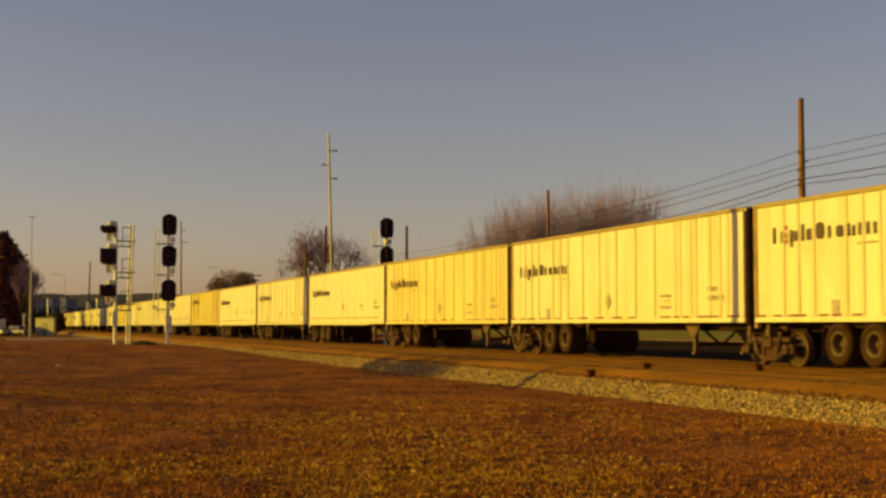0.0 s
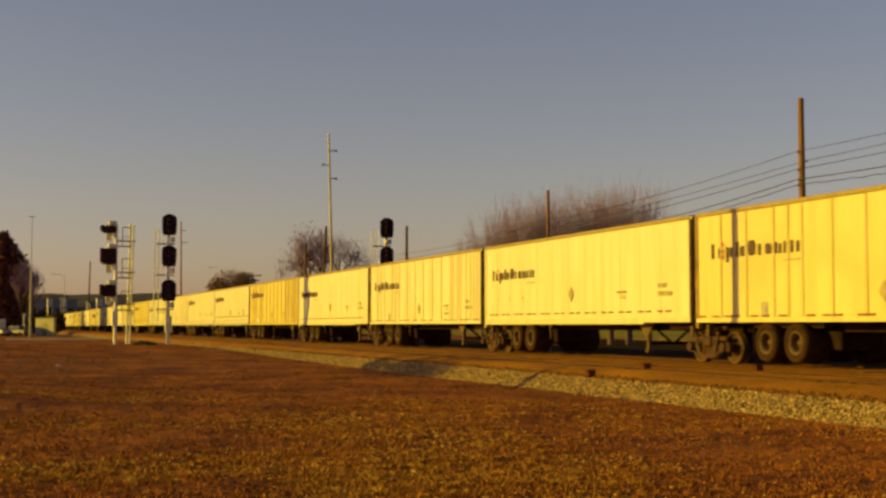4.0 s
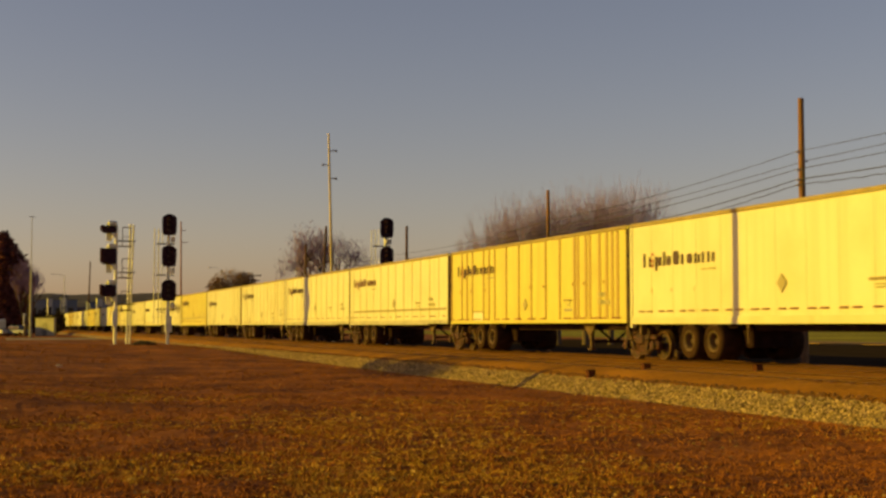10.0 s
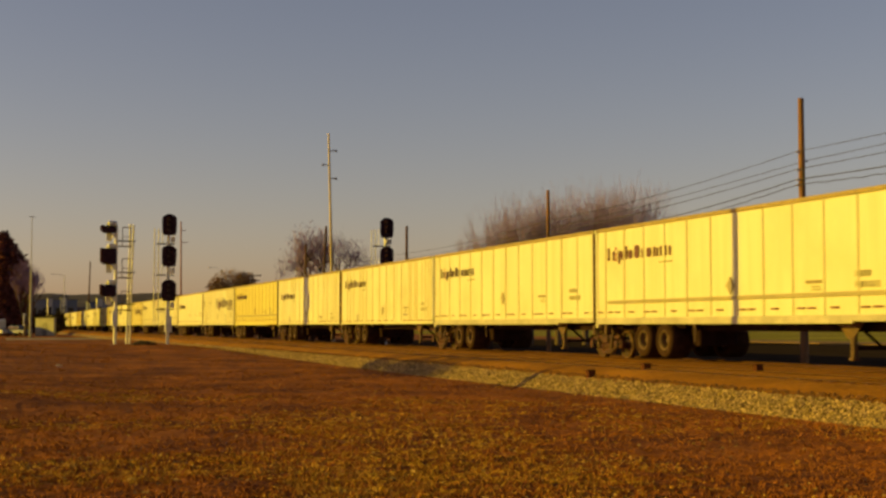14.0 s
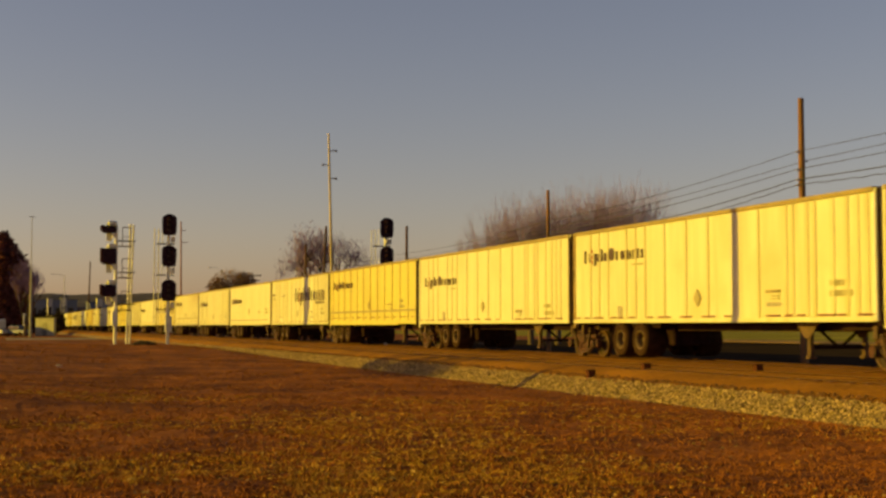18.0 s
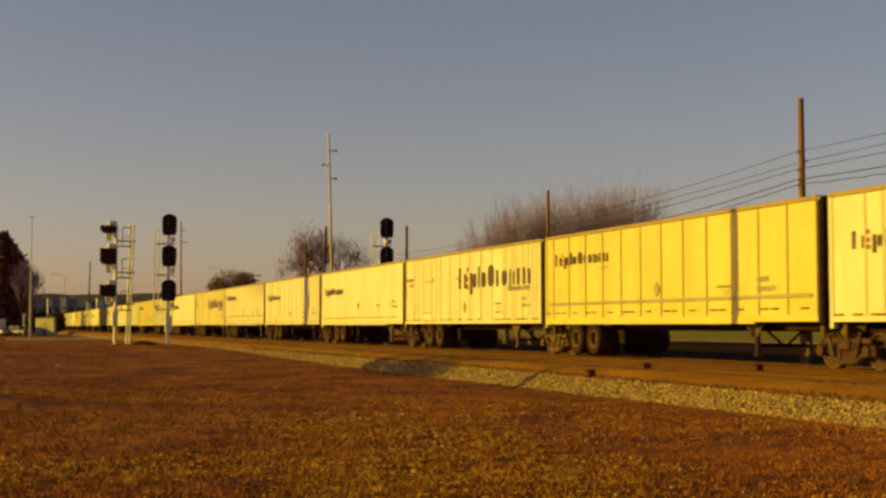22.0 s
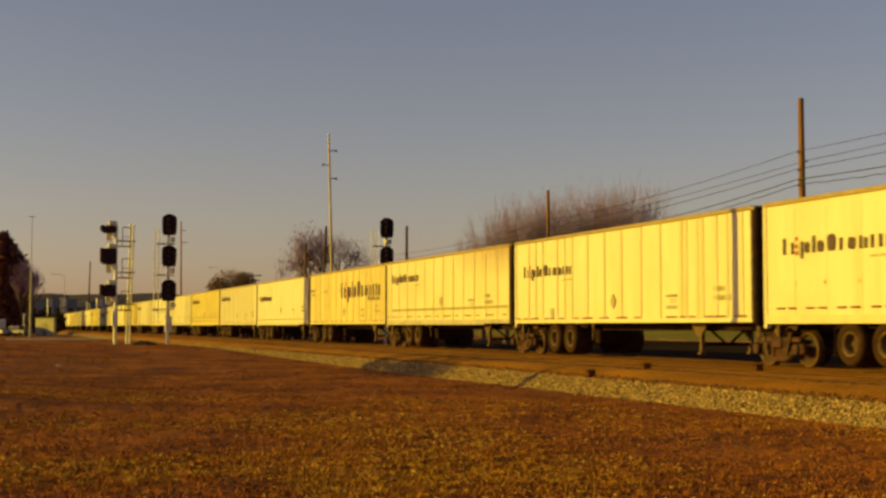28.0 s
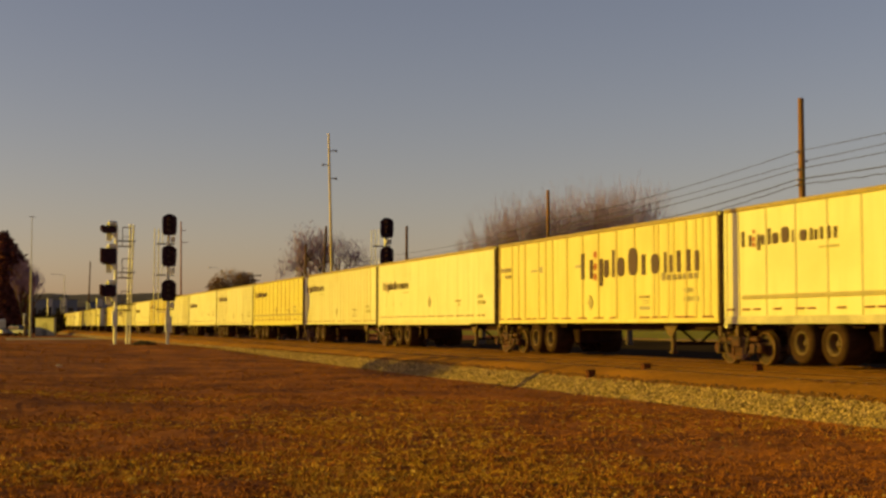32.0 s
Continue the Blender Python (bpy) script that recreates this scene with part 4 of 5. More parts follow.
def signal_mast(x, y, z, heads, height, label):
    """Oval heads that look along the track, a mast, service platforms and a ladder behind."""
    s = empty("signal_mast", x, y, z)
    part("base", boxes((-0.3, 0.3, -0.3, 0.3, -0.9, -0.06), bevel=0.03), "concrete", s)
    part("mast", rods(((0, 0, -0.4), (0, 0, height), 0.1), sides=12), "alu_paint", s)
    part("case", boxes((-0.24, 0.2, -0.16, 0.22, 0.7, 1.7), bevel=0.03), "alu_paint", s)
    for hz in heads:
        signal_head(s, 0.3, 0.0, hz, 0)
        part("bracket", boxes((-0.1, 0.25, -0.06, 0.06, hz - 0.95, hz - 0.82), bevel=0.01), "galv", s)
        part("relay_box", boxes((-0.1, 0.14, 0.14, 0.38, hz - 1.05, hz - 0.72), bevel=0.02), "alu_paint", s)
        part("platform", boxes((-0.55, 0.02, -0.68, 0.36, hz - 1.17, hz - 1.12), bevel=0.008), "dark", s)
        part("platform_rail", rods(((-0.5, 0.36, hz - 1.15), (-0.5, 0.36, hz - 0.1), 0.022), ((-0.5, -0.3, hz - 0.1), (-0.5, 0.36, hz - 0.1), 0.022), ((-0.5, -0.3, hz - 0.1), (-0.5, -0.3, hz - 1.15), 0.022)), "galv", s)
    climbing_ladder(s, -0.45, -0.66, 0.0 if height < 5 else 1.2, height - 0.3, 0.13, 0.03)
    part("ladder_stay", boxes((-0.47, 0.0, -0.66, -0.6, 1.9, 1.96), (-0.06, 0.0, -0.66, 0.0, 1.9, 1.96)), "galv", s)
    tagged(s, label, "railway signal", "signals")
    return s


def side_signal(x, y, z, heads, height, label):
    """A signal seen from its side: deep black hoods that reach out to the left of its mast, and a caged ladder."""
    s = empty("signal_mast", x, y, z)
    part("base", boxes((-0.3, 0.3, -0.3, 0.3, -0.9, -0.06), bevel=0.03), "concrete", s)
    part("mast", rods(((0, 0, -0.4), (0, 0, height), 0.1), sides=12), "alu_paint", s)
    part("case", boxes((-0.2, 0.2, -0.2, 0.14, 1.0, 1.9), bevel=0.03), "alu_paint", s)
    for i, (hz, ht) in enumerate(heads):
        h = part("signal_head", boxes((-0.28, 0.28, -0.82, 0.02, hz - ht / 2, hz + ht / 2), bevel=0.07), "black", s)
        part("hood", boxes((-0.33, 0.33, -0.92, -0.7, hz - ht / 2 + 0.1, hz + ht / 2 + 0.03), bevel=0.05), "black", h)
        part("head_cap", boxes((-0.2, 0.2, -0.5, 0.05, hz + ht / 2, hz + ht / 2 + 0.3), bevel=0.08), "alu_paint", h, "pale painted cap")
        part("bracket", boxes((-0.12, 0.12, -0.25, 0.1, hz - ht / 2 - 0.3, hz - ht / 2 - 0.05), bevel=0.03), "alu_paint", s)
        part("back_plate", boxes((-0.3, -0.26, -0.55, -0.2, hz - ht / 2 - 0.5, hz + ht / 2 + 0.2), bevel=0.01), "galv", s)
        part("platform", boxes((-0.35, 0.2, 0.1, 1.15, hz - ht / 2 - 0.5, hz - ht / 2 - 0.45), bevel=0.01), "dark", s)
    lean = (0.8, 0.98)      # the ladder leans away from the mast
    for dy in (-0.1, 0.1):
        part("ladder_stile", rods(((-0.42 - dy, lean[0] + dy, -0.3), (-0.42 - dy, lean[1] + dy, height + 0.1), 0.06), sides=8), "alu_paint", s)
    n = int((height + 0.3) / 0.3)
    for i in range(n):
        u = (i + 0.5) / n
        y0 = lean[0] + (lean[1] - lean[0]) * u
        part("rung", rods(((-0.32, y0 - 0.1, -0.3 + u * (height + 0.3)), (-0.52, y0 + 0.1, -0.3 + u * (height + 0.3)), 0.02), sides=5), "alu_paint", s)
    for z0, z1 in ((height - 1.25, height - 0.1), (height - 3.15, height - 2.0), (height - 5.1, height - 3.95)):
        part("platform_rail", rods(((-0.15, 0.38, z0), (-0.15, 0.38, z1), 0.024), ((-0.15, 0.84, z0), (-0.15, 0.84, z1), 0.024), ((-0.15, 0.38, z1), (-0.15, 0.84, z1), 0.028), ((-0.15, 0.1, z0), (-0.15, 0.95, z0), 0.04), ((-0.15, 0.38, (z0 + z1) / 2), (-0.15, 0.84, (z0 + z1) / 2), 0.022)), "weathered_rail", s)
    tagged(s, label, "railway signal", "signals")
    return s


signal_mast(-81.96, 10.3, 0.46, (7.22, 5.32, 3.24), 7.3, "tall railway signal with three black oval heads beside the tracks")
side_signal(-82.1, 7.2, 0.54, ((6.8, 0.42), (5.17, 0.95), (3.12, 0.68)), 7.05, "railway signal with three black hoods side-on and a ladder")
signal_mast(-81.9, 24.0, 0.2, (7.6, 5.75), 7.8, "railway signal with black oval heads behind the train")


# ---- poles and wires ----
WIRES = ((0.14, -0.24, 0.24, 0.014), (-0.22, 0.24, 0.12, 0.014), (-0.6, -0.24, 0.18, 0.016), (-1.02, -0.24, 0.35, 0.022), (-1.24, -0.24, 0.42, 0.018))


def wood_pole(x, y, h, r=0.15, lean=0.0, colour="pole_wood", label="weathered brown wooden utility pole", attach=0.0, loop=False):
    p = empty("utility_pole", x, y, 0)
    part("shaft", rod(bmesh.new(), (0, 0, -0.5), (0, lean, h), r * 1.25, r * 0.85, 12), colour, p)
    if attach:
        for dz, dy, _, _ in WIRES:
            z = attach + dz
            part("insulator", rods(((0, lean * z / h + dy * 1.1, z - 0.02), (0, lean * z / h + dy * 0.5, z - 0.02), 0.04), ((0, lean * z / h + dy * 0.5, z - 0.02), (0, lean * z / h, z - 0.02), 0.02)), "glass_insul", p)
    if loop:
        part("service_loop", rods(((0.42, -0.2, 7.9), (0.4, -0.2, 7.5), 0.02), ((0.1, -0.1, 8.0), (0.42, -0.2, 7.9), 0.02)), "wire", p)
    tagged(p, label, "utility pole", "utility poles")
    return p


POLE_Y = 31.7
wood_pole(-47.1, POLE_Y, 10.96, 0.14, attach=8.6, loop=True)
wood_pole(-73.5, POLE_Y, 9.7, 0.11, attach=7.65)
wood_pole(-102.1, POLE_Y, 9.57, 0.12, colour="dark_wood", label="dark wooden utility pole behind the train", attach=7.2)
wood_pole(-129.7, POLE_Y - 0.4, 11.5, 0.14, lean=0.55, colour="dark_wood", label="dark wooden utility pole leaning sideways", attach=8.3)
wood_pole(-141.0, POLE_Y + 0.68, 10.4, 0.14, colour="dark_wood", label="dark wooden utility pole among bare branches")
wood_pole(-20.5, POLE_Y, 11.4, 0.14, attach=9.2)
# the pole whose shadow lies across the train
wood_pole(-35.3, -1.9, 11.5, 0.15, label="tall wooden utility pole beside the lawn")
thin = empty("antenna_pole", -161.6, 21.9, 0)
part("shaft", rod(bmesh.new(), (0, 0, -0.3), (0, -0.15, 14.1), 0.13, 0.07, 8), "red_pole", thin)
part("crossbar", rods(((0, -0.15, 13.0), (0, 0.5, 13.0), 0.04), ((0, -0.15, 11.6), (0, 0.7, 11.6), 0.04)), "red_pole", thin)
tagged(thin, "thin reddish antenna pole behind the train", "antenna pole")

steel = empty("steel_pole", -115.5, 29.07, 0)
part("shaft", rod(bmesh.new(), (0, 0, -0.5), (-0.35, -0.45, 18.8), 0.15, 0.08, 14), "pole_steel", steel)
for z, side in ((17.2, 1), (15.9, -1), (14.7, 1)):
    part("davit_arm", rods(((-0.3, -0.38, z), (-0.25, -0.38 + 0.55 * side, z + 0.08), 0.05), ((-0.25, -0.38 + 0.5 * side, z + 0.05), (-0.25, -0.38 + 0.7 * side, z + 0.02), 0.09)), "glass_insul", steel)
tagged(steel, "tall tan steel transmission pole with three short arms", "transmission pole")


def wire(a, b, sag, r=0.018, n=14, ripple=0.0):
    """One sagging cable: rings of five joined end to end; ripple: the waves of a loosely lashed one."""
    a, b = Vector(a), Vector(b)
    verts, faces = [], []
    for i in range(n + 1):
        u = i / n
        c = a.lerp(b, u) - Vector((0, 0, sag * 4 * u * (1 - u) + ripple * (math.sin(u * 137) + 0.6 * math.sin(u * 83 + 1))))
        verts += [(c.x, c.y + r * math.cos(q * 1.2566), c.z + r * math.sin(q * 1.2566)) for q in range(5)]
        if i:
            faces += [((i - 1) * 5 + q, (i - 1) * 5 + (q + 1) % 5, i * 5 + (q + 1) % 5, i * 5 + q) for q in range(5)]
    ob = link("overhead_wire", mesh_of("overhead_wire", verts, faces, "wire"), None)
    tagged(ob, "black overhead wire sagging between utility poles", "overhead wire", "overhead wires")


POLE_LINE = ((-20.5, 9.2), (-47.1, 8.6), (-73.5, 7.65), (-102.1, 7.2), (-129.7, 8.3))
for dz, dy, sag, r in WIRES:
    for (x0, z0), (x1, z1) in zip(POLE_LINE[:-1], POLE_LINE[1:]):
        wire((x0, POLE_Y + dy, z0 + dz), (x1, POLE_Y + dy, z1 + dz), sag, r, *((160, 0.014) if dz < -1.2 else ()))


# ---- trees ----
def grow(rng, p, d, length, r, depth, segs, spread, up, ratio, kids):
    q = p
    n = 3
    for i in range(n):
        d = (d + Vector((rng.uniform(-1, 1), rng.uniform(-1, 1), rng.uniform(-0.5, 1))) * 0.13 + Vector((0, 0, up * 0.06))).normalized()
        e = q + d * (length / n)
        segs.append((tuple(q), tuple(e), r * (1 - 0.3 * i / n), r * (1 - 0.3 * (i + 1) / n)))
        q = e
        if depth > 0 and i > 0:
            for _ in range(kids if i == n - 1 else kids - 1):
                a = rng.uniform(0, 2 * math.pi)
                side = Vector((math.cos(a), math.sin(a), rng.uniform(-0.2, 0.5)))
                nd = (d * (1 - spread) + side * spread + Vector((0, 0, up * 0.3))).normalized()
                grow(rng, q, nd, length * ratio * rng.uniform(0.75, 1.15), r * 0.55, depth - 1, segs, spread, up, ratio, kids)


def bare_tree(x, y, h, trunk, limbs, spread, up, depth, seed, label, wide=1.0, twig=0.012, reach=9.0):
    rng = random.Random(seed)
    t = empty("bare_tree", x, y, 0)
    tr = []
    p = Vector((0, 0, -0.3))
    for i in range(4):
        q = Vector((rng.uniform(-0.12, 0.12) * i, rng.uniform(-0.12, 0.12) * i, h * trunk * (i + 1) / 4))
        tr.append((tuple(p), tuple(q), h * 0.022 * (1 - 0.12 * i), h * 0.022 * (1 - 0.12 * (i + 1))))
        p = q
    v, f = tubes(tr, 8)
    link("trunk", mesh_of("trunk", v, f, "bark", True), None, t)
    segs = []
    for i in range(limbs):
        a = 2 * math.pi * (i + rng.uniform(-0.3, 0.3)) / limbs
        d = Vector((math.cos(a) * wide, math.sin(a) * wide, rng.uniform(0.5, 1.3))).normalized()
        grow(rng, p - Vector((0, 0, rng.uniform(0, h * trunk * 0.3))), d, h * 0.3, h * 0.0105, depth, segs, spread, up, 0.66, 3)
    mid = h * 0.55   # the crown keeps to a rounded dome
    segs = [(a, b, max(r0, twig), max(r1, twig * 0.7)) for a, b, r0, r1 in segs if (b[0] ** 2 + b[1] ** 2) / reach ** 2 + ((b[2] - mid) / (h * 0.4)) ** 2 < rng.uniform(0.35, 1.2)]
    heavy = [q for q in segs if q[2] > h * 0.005]
    v, f = tubes([q for q in segs if q[2] <= h * 0.005], 3)
    link("crown", mesh_of("crown", v, f, "twig"), None, t)
    v, f = tubes(heavy, 5)
    link("limbs", mesh_of("limbs", v, f, "bark"), None, t)
    tagged(t, label, "tree", "bare trees")
    return t


def shoot_tree(x, y, h, width, seed, label):
    """A pollarded tree: short limbs that carry a broom of upright shoots."""
    rng = random.Random(seed)
    t = empty("bare_tree", x, y, 0)
    v, f = tubes([((0, 0, -0.3), (0, 0, h * 0.3), 0.3, 0.24)], 8)
    link("trunk", mesh_of("trunk", v, f, "bark", True), None, t)
    segs = []
    for i in range(11):
        a = 2 * math.pi * i / 11 + rng.uniform(-0.3, 0.3)
        e = Vector((math.cos(a) * width * rng.uniform(0.35, 1), math.sin(a) * width * rng.uniform(0.35, 1), h * rng.uniform(0.42, 0.6)))
        segs.append(((0, 0, h * rng.uniform(0.2, 0.3)), tuple(e), 0.13, 0.07))
        for _ in range(16):
            d = Vector((rng.uniform(-0.5, 0.5) + math.cos(a) * 0.25, rng.uniform(-0.5, 0.5) + math.sin(a) * 0.25, 1.0)).normalized()
            grow(rng, e * rng.uniform(0.8, 1.0), d, (h - e.z) * rng.uniform(0.4, 0.85), 0.018, 1, segs, 0.32, 1.2, 0.5, 3)
    segs = [(a, b, max(r0, 0.0065), max(r1, 0.004)) for a, b, r0, r1 in segs]
    v, f = tubes(segs, 3)
    link("crown", mesh_of("crown", v, f, "twig"), None, t)
    tagged(t, label, "tree", "bare trees")


SHOOTS = "bare pollarded tree with a broom of reddish shoots"
for i, (x, y, h, w) in enumerate(((-104, 38.9, 8.8, 1.5), (-103, 40.6, 10.8, 1.9), (-102, 42.4, 12.0, 2.1), (-101, 44.4, 11.6, 2.1), (-100, 46.4, 12.4, 2.1), (-99, 48.2, 12.8, 1.9), (-98, 49.4, 12.4, 1.4))):
    shoot_tree(x, y, h, w, 20 + i, SHOOTS)
bare_tree(-146.4, 35.7, 14.6, 0.32, 9, 0.56, 0.2, 4, 7, "leafless spreading tree behind the train", 1.0, 0.0045, 5.5)
bare_tree(-209, 5.2, 13.0, 0.14, 5, 0.4, 0.7, 4, 5, "pale leafless tree beside the conifer", 0.24, 0.005, 2.7)


def leafy(name, x, y, parts_list, trunk_h, n, size, material, label, category, seed):
    """A crown of many small leaf clumps spread through lumpy volumes (cx, cy, cz, rx, ry, rz)."""
    rng = np.random.default_rng(seed)
    t = empty(name, x, y, 0)
    v, f = tubes([((0, 0, -0.3), (0, 0, trunk_h), 0.22, 0.12)], 7)
    link("trunk", mesh_of("trunk", v, f, "bark", True), None, t)
    pts = []
    for cx, cy, cz, rx, ry, rz in parts_list:
        d = rng.normal(size=(n, 3))
        d /= np.linalg.norm(d, axis=1)[:, None]
        d *= (rng.random(n) ** 0.4)[:, None]
        pts.append(d * np.array([rx, ry, rz]) + np.array([cx, cy, cz]))
    p = np.concatenate(pts)
    p = p[p[:, 2] > 0.05]
    k = len(p)
    v = (p[:, None] + rng.normal(0, size, (k, 3, 3))).reshape(-1, 3)
    link("crown", mesh_of("crown", v.tolist(), np.arange(k * 3).reshape(-1, 3).tolist(), material), None, t)
    tagged(t, label, category)


cone = []
for z in np.arange(0.8, 16.5, 0.8):
    girth = float(np.interp(z, (0.0, 5.0, 9.0, 12.1, 14.0, 15.5, 16.6), (5.3, 5.1, 4.8, 4.1, 2.5, 1.2, 0.25)))
    cone.append((0, 0, z, girth, girth, 1.0))
leafy("conifer", -232, 2.3, cone, 15, 900, 0.26, "needle", "dark shaded conifer with a dense blunt crown", "tree", 1)
leafy("conifer", -240.0, -5.5, cone, 15, 700, 0.26, "needle", "dark shaded conifer with a dense blunt crown", "tree", 2)
for x, y in ((-291, -16), (-366, -15), (-376, -14), (-387, -15)):
    leafy("conifer", x, y, cone, 15, 420, 0.3, "needle", "dark conifer whose shade falls on the far train", "tree", 10 + int(-x))
leafy("bush", -200, 34.4, [(0, 0, 7.6, 2.4, 3.0, 2.7), (0, 2.0, 8.0, 2, 1.9, 1.8), (0, -1.9, 7.0, 2, 1.8, 2.0)], 6, 2400, 0.1, "leaf", "brown-leaved round-headed tree behind the train", "tree", 3)
# Leafy clumps out of view, added to cast the shade on the ballast.
clumps = [(x, 0, 4.62 + 0.1 * math.sin(x * 2), 1.3, 1.0, 0.42) for x in (-2.9, -0.8, 0.6, 1.9, 3.2)]
clumps += [(x, 0.0, z, r, 0.3, r * 0.55) for x, z, r in ((-3.6, 5.28, 0.3), (-2.3, 5.3, 0.32), (0.1, 5.36, 0.42), (2.25, 5.4, 0.4), (3.9, 5.42, 0.42), (4.9, 5.5, 0.3))]
leafy("tree", -47.4, -6.4, clumps, 4, 210, 0.12, "leaf", "unseen leafy crown added to shade the ballast", "tree", 6)
hedge = [(u * 1.9, u * 1.0, 1.9 + 0.5 * math.sin(u * 1.7), 1.6, 1.4, 2.1 + 0.5 * math.sin(u * 2.3)) for u in range(-4, 5)]
leafy("scrub", -283, 9.3, hedge, 1.5, 800, 0.2, "scrub", "dark leafless scrub beside the tracks", "shrub", 4)


# ---- far left: lineside things and distance ----
def shed(x, y, w, d, h, label):
    s = empty("relay_shed", x, y, 0, -45)
    part("wall", boxes((-d / 2, d / 2, -w / 2, w / 2, -0.2, h), bevel=0.03), "shed", s)
    part("roof", boxes((-d / 2 - 0.1, d / 2 + 0.1, -w / 2 - 0.1, w / 2 + 0.1, h, h + 0.12), bevel=0.04), "shed_roof", s)
    part("door", boxes((d / 2, d / 2 + 0.05, -0.45, 0.45, 0.1, 2.0), bevel=0.01), "shed_roof", s)
    tagged(s, label, "shed")


shed(-212, 8.3, 3.7, 0.45, 2.7, "drab olive relay shed beside the tracks")
mast = empty("light_mast", -188.3, 5.4, 0)
part("shaft", rod(bmesh.new(), (0, 0, -0.3), (0, 0, 9.0), 0.19, 0.13, 10), "shed", mast)
part("top_mast", rod(bmesh.new(), (0, 0, 9.0), (0, 0, 16.4), 0.06, 0.04, 8), "shed", mast)
part("lamp_arm", rods(((0, -0.4, 16.3), (0, 0.4, 16.3), 0.04)), "shed", mast)
tagged(mast, "tall thin mast beside the conifer", "mast")
post = empty("marker_post", -217, 5.4, 0)
part("post", boxes((-0.2, 0.2, -0.25, 0.25, -0.2, 3.4), bevel=0.04), "galv", post)
part("cap", boxes((-0.24, 0.24, -0.29, 0.29, 3.4, 3.5), bevel=0.03), "galv", post)
tagged(post, "pale square post beside the relay shed", "post")


def parked_car(x, y, paint, tall, label):
    c = empty("parked_car", x, y, 0, 40)
    part("car_body", boxes((-2.3, 2.3, -0.9, 0.9, 0.35, 1.0), bevel=0.15), paint, c)
    part("cabin", boxes((-1.5, 1.2, -0.8, 0.8, 0.98, tall), bevel=0.2), paint, c)
    part("side_window", boxes((-1.2, 0.9, -0.83, 0.83, 1.1, tall - 0.15), bevel=0.05), "glass", c)
    for wx in (-1.45, 1.45):
        for wy in (-0.85, 0.85):
            part("wheel", rods(((wx, wy - 0.1, 0.33), (wx, wy + 0.1, 0.33), 0.33), sides=14), "rubber", c)
    tagged(c, label, "car", "parked cars")


parked_car(-214, 1.3, "car_white", 2.6, "white van parked beside the conifer")
parked_car(-212, 4.3, "car_blue", 1.6, "blue-grey car parked beside the white van")


def far_building(x, y, w, d, h, wall, label):
    b = empty("factory_building", x, y, 0)
    part("wall", boxes((-d / 2, d / 2, -w / 2, w / 2, -0.5, h)), wall, b)
    part("roof", boxes((-d / 2 - 0.2, d / 2 + 0.2, -w / 2 - 0.2, w / 2 + 0.2, h, h + 0.4)), "shed_roof", b)
    n = max(1, int(w / 4))
    for i in range(n):
        yy = -w / 2 + (i + 0.5) * w / n
        wd = part("window", boxes((d / 2, d / 2 + 0.06, yy - min(1.0, w * 0.3), yy + min(1.0, w * 0.3), h * 0.45, h * 0.75)), "glass", b)
        part("sill", boxes((d / 2, d / 2 + 0.16, yy - min(1.1, w * 0.35), yy + min(1.1, w * 0.35), h * 0.45 - 0.15, h * 0.45)), "concrete", wd)
    tagged(b, label, "building", "far buildings")


far_building(-520, 20, 22, 20, 11.0, "wall_blue", "far blue-grey factory building with a flat roof")
far_building(-500, 38.2, 1.9, 6, 11.4, "wall_far", "far pale factory building with a flat roof")
far_building(-540, 50, 26, 20, 10.6, "wall_blue", "far blue-grey factory building with a flat roof")
far_building(-500, 25.7, 1.9, 6, 11.4, "wall_far", "far pale factory building with a flat roof")
far_building(-500, 20.9, 1.6, 6, 11.2, "wall_far", "far pale factory building with a flat roof")


def street_lamp(x, y, h, arm):
    s = empty("street_lamp", x, y, 0)
    part("pole", rods(((0, 0, -0.3), (0, 0, h - 0.6), 0.1), sides=8), "galv", s)
    part("arm", rods(((0, 0, h - 0.6), (0, arm * 0.5, h), 0.06), ((0, arm * 0.5, h), (0, arm, h), 0.05)), "galv", s)
    part("lamp_head", boxes((-0.2, 0.2, min(arm, arm * 1.3), max(arm, arm * 1.3), h - 0.1, h + 0.08), bevel=0.03), "galv", s)
    tagged(s, "grey street lamp with a curved arm, far off", "street lamp", "street lamps")


street_lamp(-416, 21.5, 17.0, -3.0)
street_lamp(-400, 66, 19.0, -3.0)
street_lamp(-360, 80, 18.0, 3.0)
far_pole = empty("utility_pole", -361, 24.7, 0)
part("shaft", rod(bmesh.new(), (0, 0, -0.5), (0.3, 0.4, 18.6), 0.25, 0.15, 8), "dark_wood", far_pole)
tagged(far_pole, "far dark wooden pole leaning slightly", "utility pole", "utility poles")


def build_hill():
    xs = np.linspace(-1400, 900, 140)
    verts, faces = [], []
    for i, y in enumerate(xs):
        h = 32.5 + 5 * noise.noise((y * 0.004, 0, 2)) + 2.5 * noise.noise((y * 0.03, 0, 5)) + 1.3 * noise.noise((y * 0.15, 0, 5))
        h -= max(0, (y - 330) * 0.03)
        for k, (dx, hh) in enumerate(((0, -1), (0, h * 0.6), (-60, h), (-400, h * 0.8), (-600, -2))):
            verts.append((-1250 + dx, y, hh))
    for i in range(len(xs) - 1):
        for k in range(4):
            a = i * 5 + k
            faces.append((a, a + 1, a + 6, a + 5))
    ob = link("backdrop", mesh_of("backdrop", verts, faces, "hill"), None)
    tagged(ob, "low wooded ridge on the horizon", "hill", kind="structure")


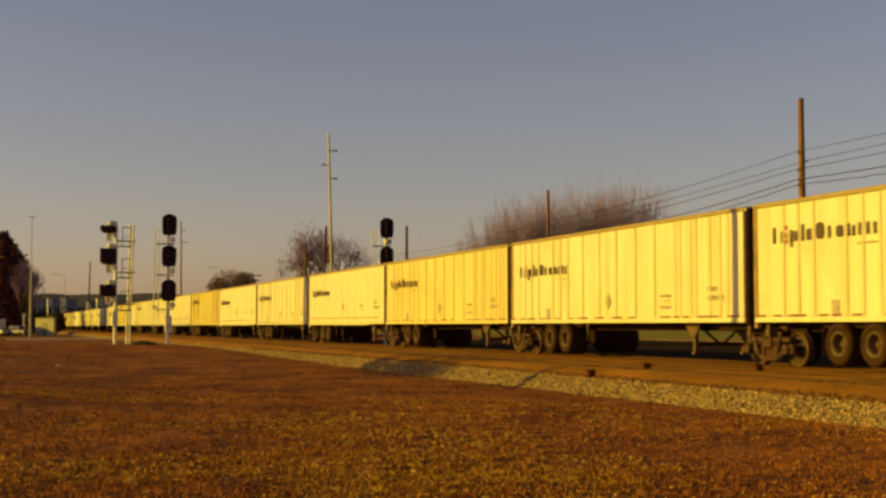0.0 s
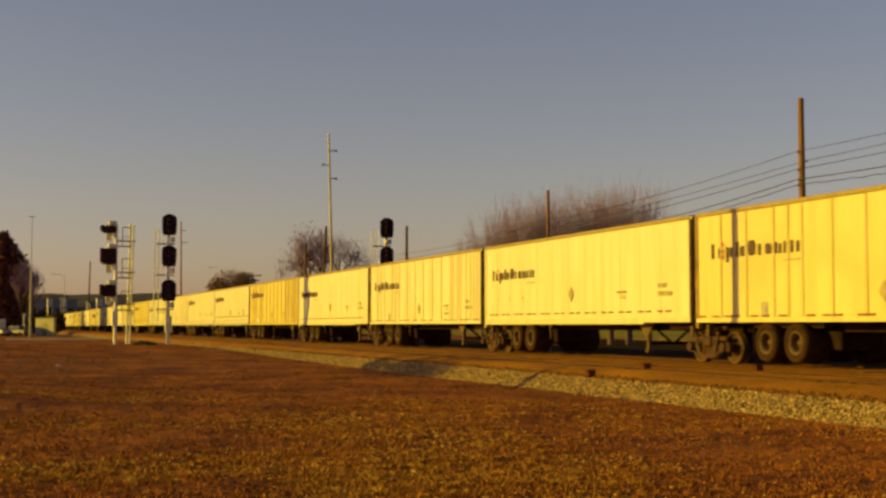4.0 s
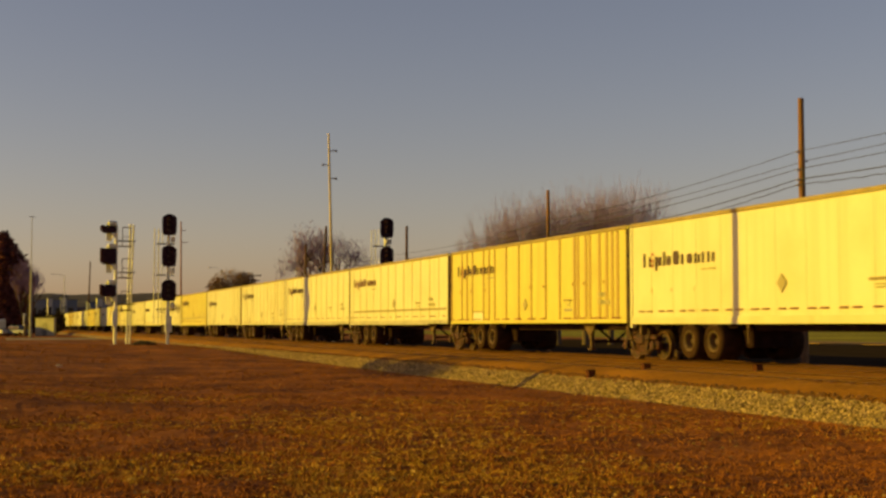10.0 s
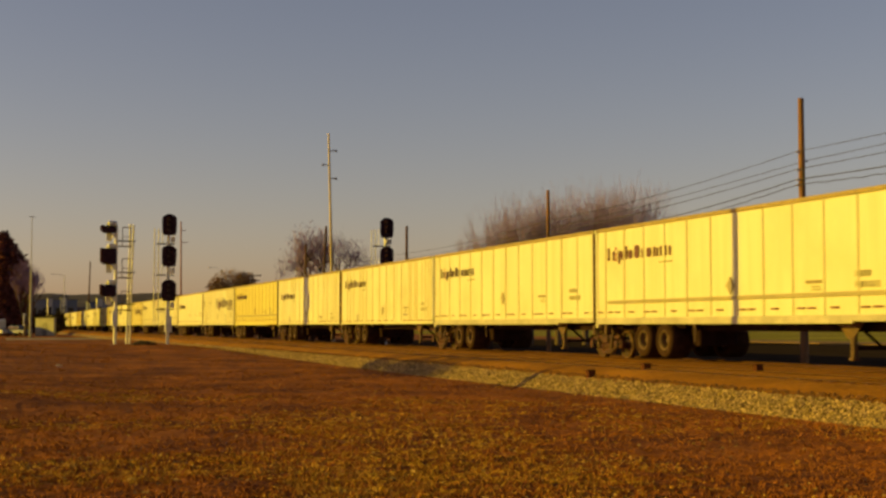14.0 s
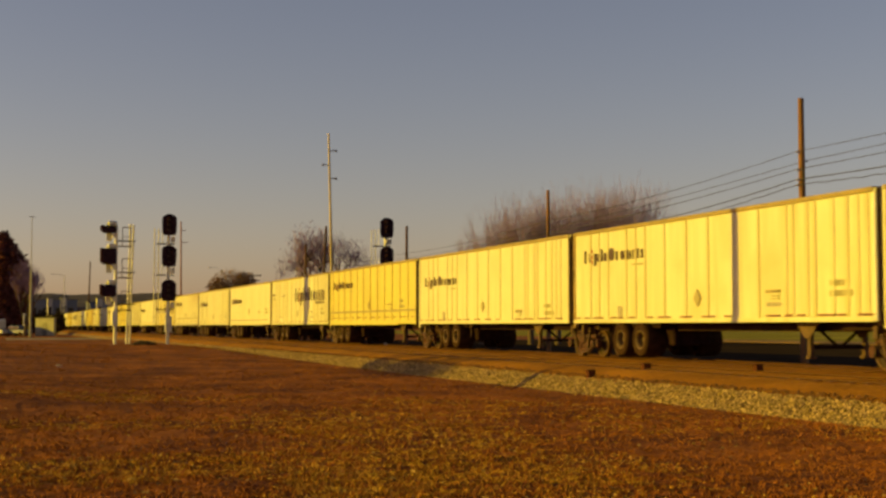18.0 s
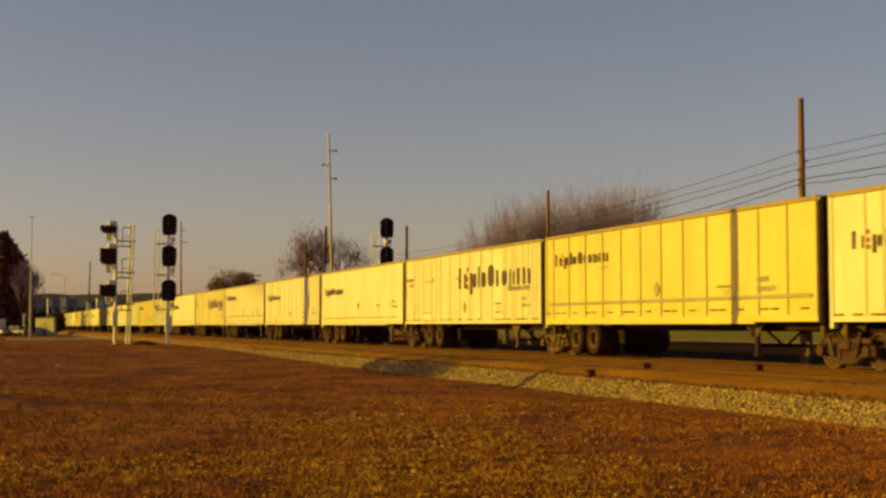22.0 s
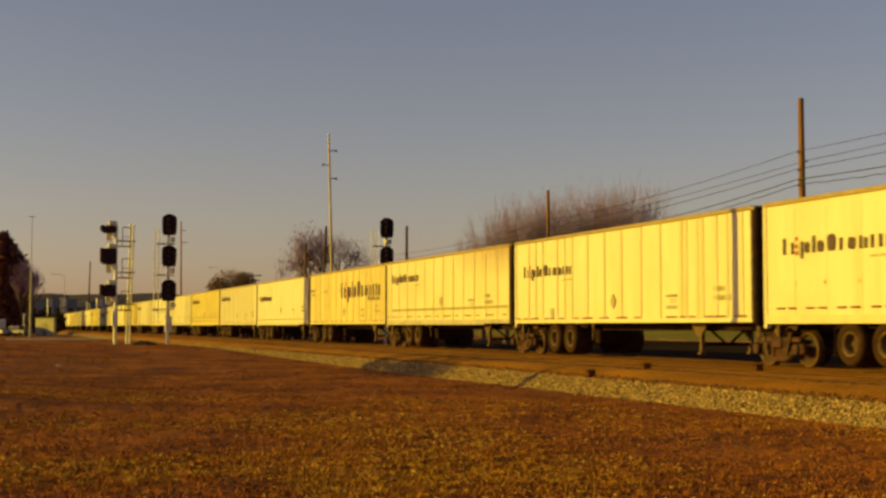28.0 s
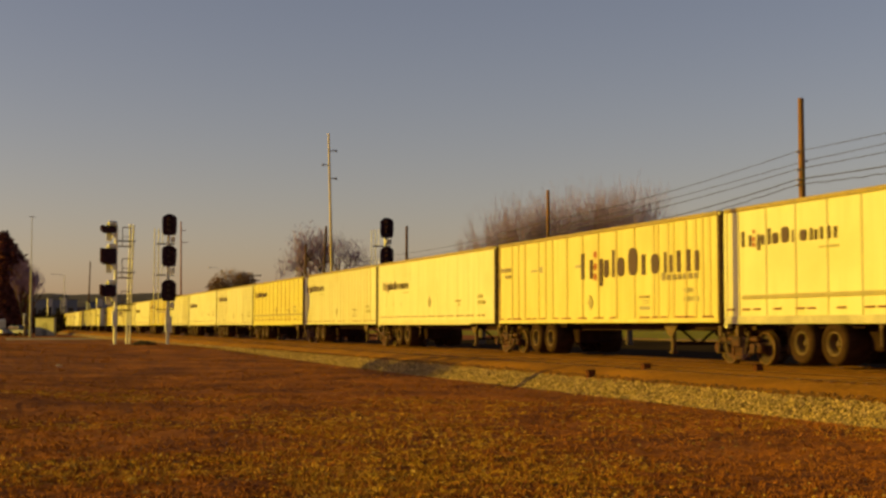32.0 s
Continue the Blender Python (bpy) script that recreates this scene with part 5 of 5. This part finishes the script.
def crossarm_pole(x, y, h, label):
    p = empty("utility_pole", x, y, 0)
    part("shaft", rod(bmesh.new(), (0, 0, -0.5), (0, 0, h), 0.2, 0.13, 8), "dark_wood", p)
    for z, w in ((h - 0.5, 1.5), (h - 1.3, 1.2)):
        part("crossarm", boxes((-0.08, 0.08, -w, w, z - 0.08, z + 0.08), bevel=0.01), "dark_wood", p)
    for y0 in (-1.3, -0.7, 0.7, 1.3):
        part("insulator", rods(((0, y0, h - 0.42), (0, y0, h - 0.2), 0.06)), "glass_insul", p)
    tagged(p, label, "utility pole", "utility poles")


crossarm_pole(-217.5, 41.0, 10.3, "dark wooden pole with two crossarms behind the train")
crossarm_pole(-312.0, 39.5, 11.8, "dark wooden pole with two crossarms, far off")


def build_mound(x, y, rx, ry, h):
    bm = bmesh.new()
    bmesh.ops.create_icosphere(bm, subdivisions=4, radius=1.0)
    for v in bm.verts:
        n = 1 + 0.22 * noise.noise(v.co * 2.0) + 0.1 * noise.noise(v.co * 6.0)
        v.co = Vector((v.co.x * rx * n, v.co.y * ry * n, v.co.z * h * n))
    ob = smooth(part("earth_mound", bm, "scrub"))
    ob.matrix_basis = pose(x, y, lawn_height(x, y) - 0.02)
    tagged(ob, "low dark heap of earth beside the signals", "earth heap")


build_mound(-80.4, 8.75, 0.9, 0.75, 0.24)
scrap = bmesh.new()
bmesh.ops.create_icosphere(scrap, subdivisions=2, radius=0.09)
for v in scrap.verts:
    v.co *= 1 + 0.5 * noise.noise(v.co * 20)
    v.co.z *= 0.5
scrap = part("paper_scrap", scrap, "car_white")
scrap.matrix_basis = pose(-49.2, 2.4, lawn_height(-49.2, 2.4) + 0.03)
tagged(scrap, "crumpled white paper scrap on the lawn", "litter")

build_hill()
build_ties()


# ---- what moves ----
def motions():
    marks = [i * 2.0 for i in range(17)]
    for n, (t, _) in enumerate(trailers):
        x0 = FIRST - PITCH_T * n + SLACK.get(n, -0.02 if n < 8 else -0.2)
        walk(t, [(s, pose(x0 + gone(s), TRACKS[1], RAIL)) for s in marks])
    for n, b in enumerate(bogies):
        x0 = FIRST - PITCH_T * n + 0.2 + SLACK.get(n, -0.02 if n < 8 else -0.2)
        walk(b, [(s, pose(x0 + gone(s), TRACKS[1], RAIL)) for s in marks])
        if n < 18:
            for ws in [c for c in b.children if c.name.startswith("wheelset")]:
                px = ws.matrix_basis.translation.x
                walk(ws, [(i / 15, pose(px, 0, 0.42, 0, math.degrees(gone(i / 15) / 0.42), 0)) for i in range(481)])


motions()
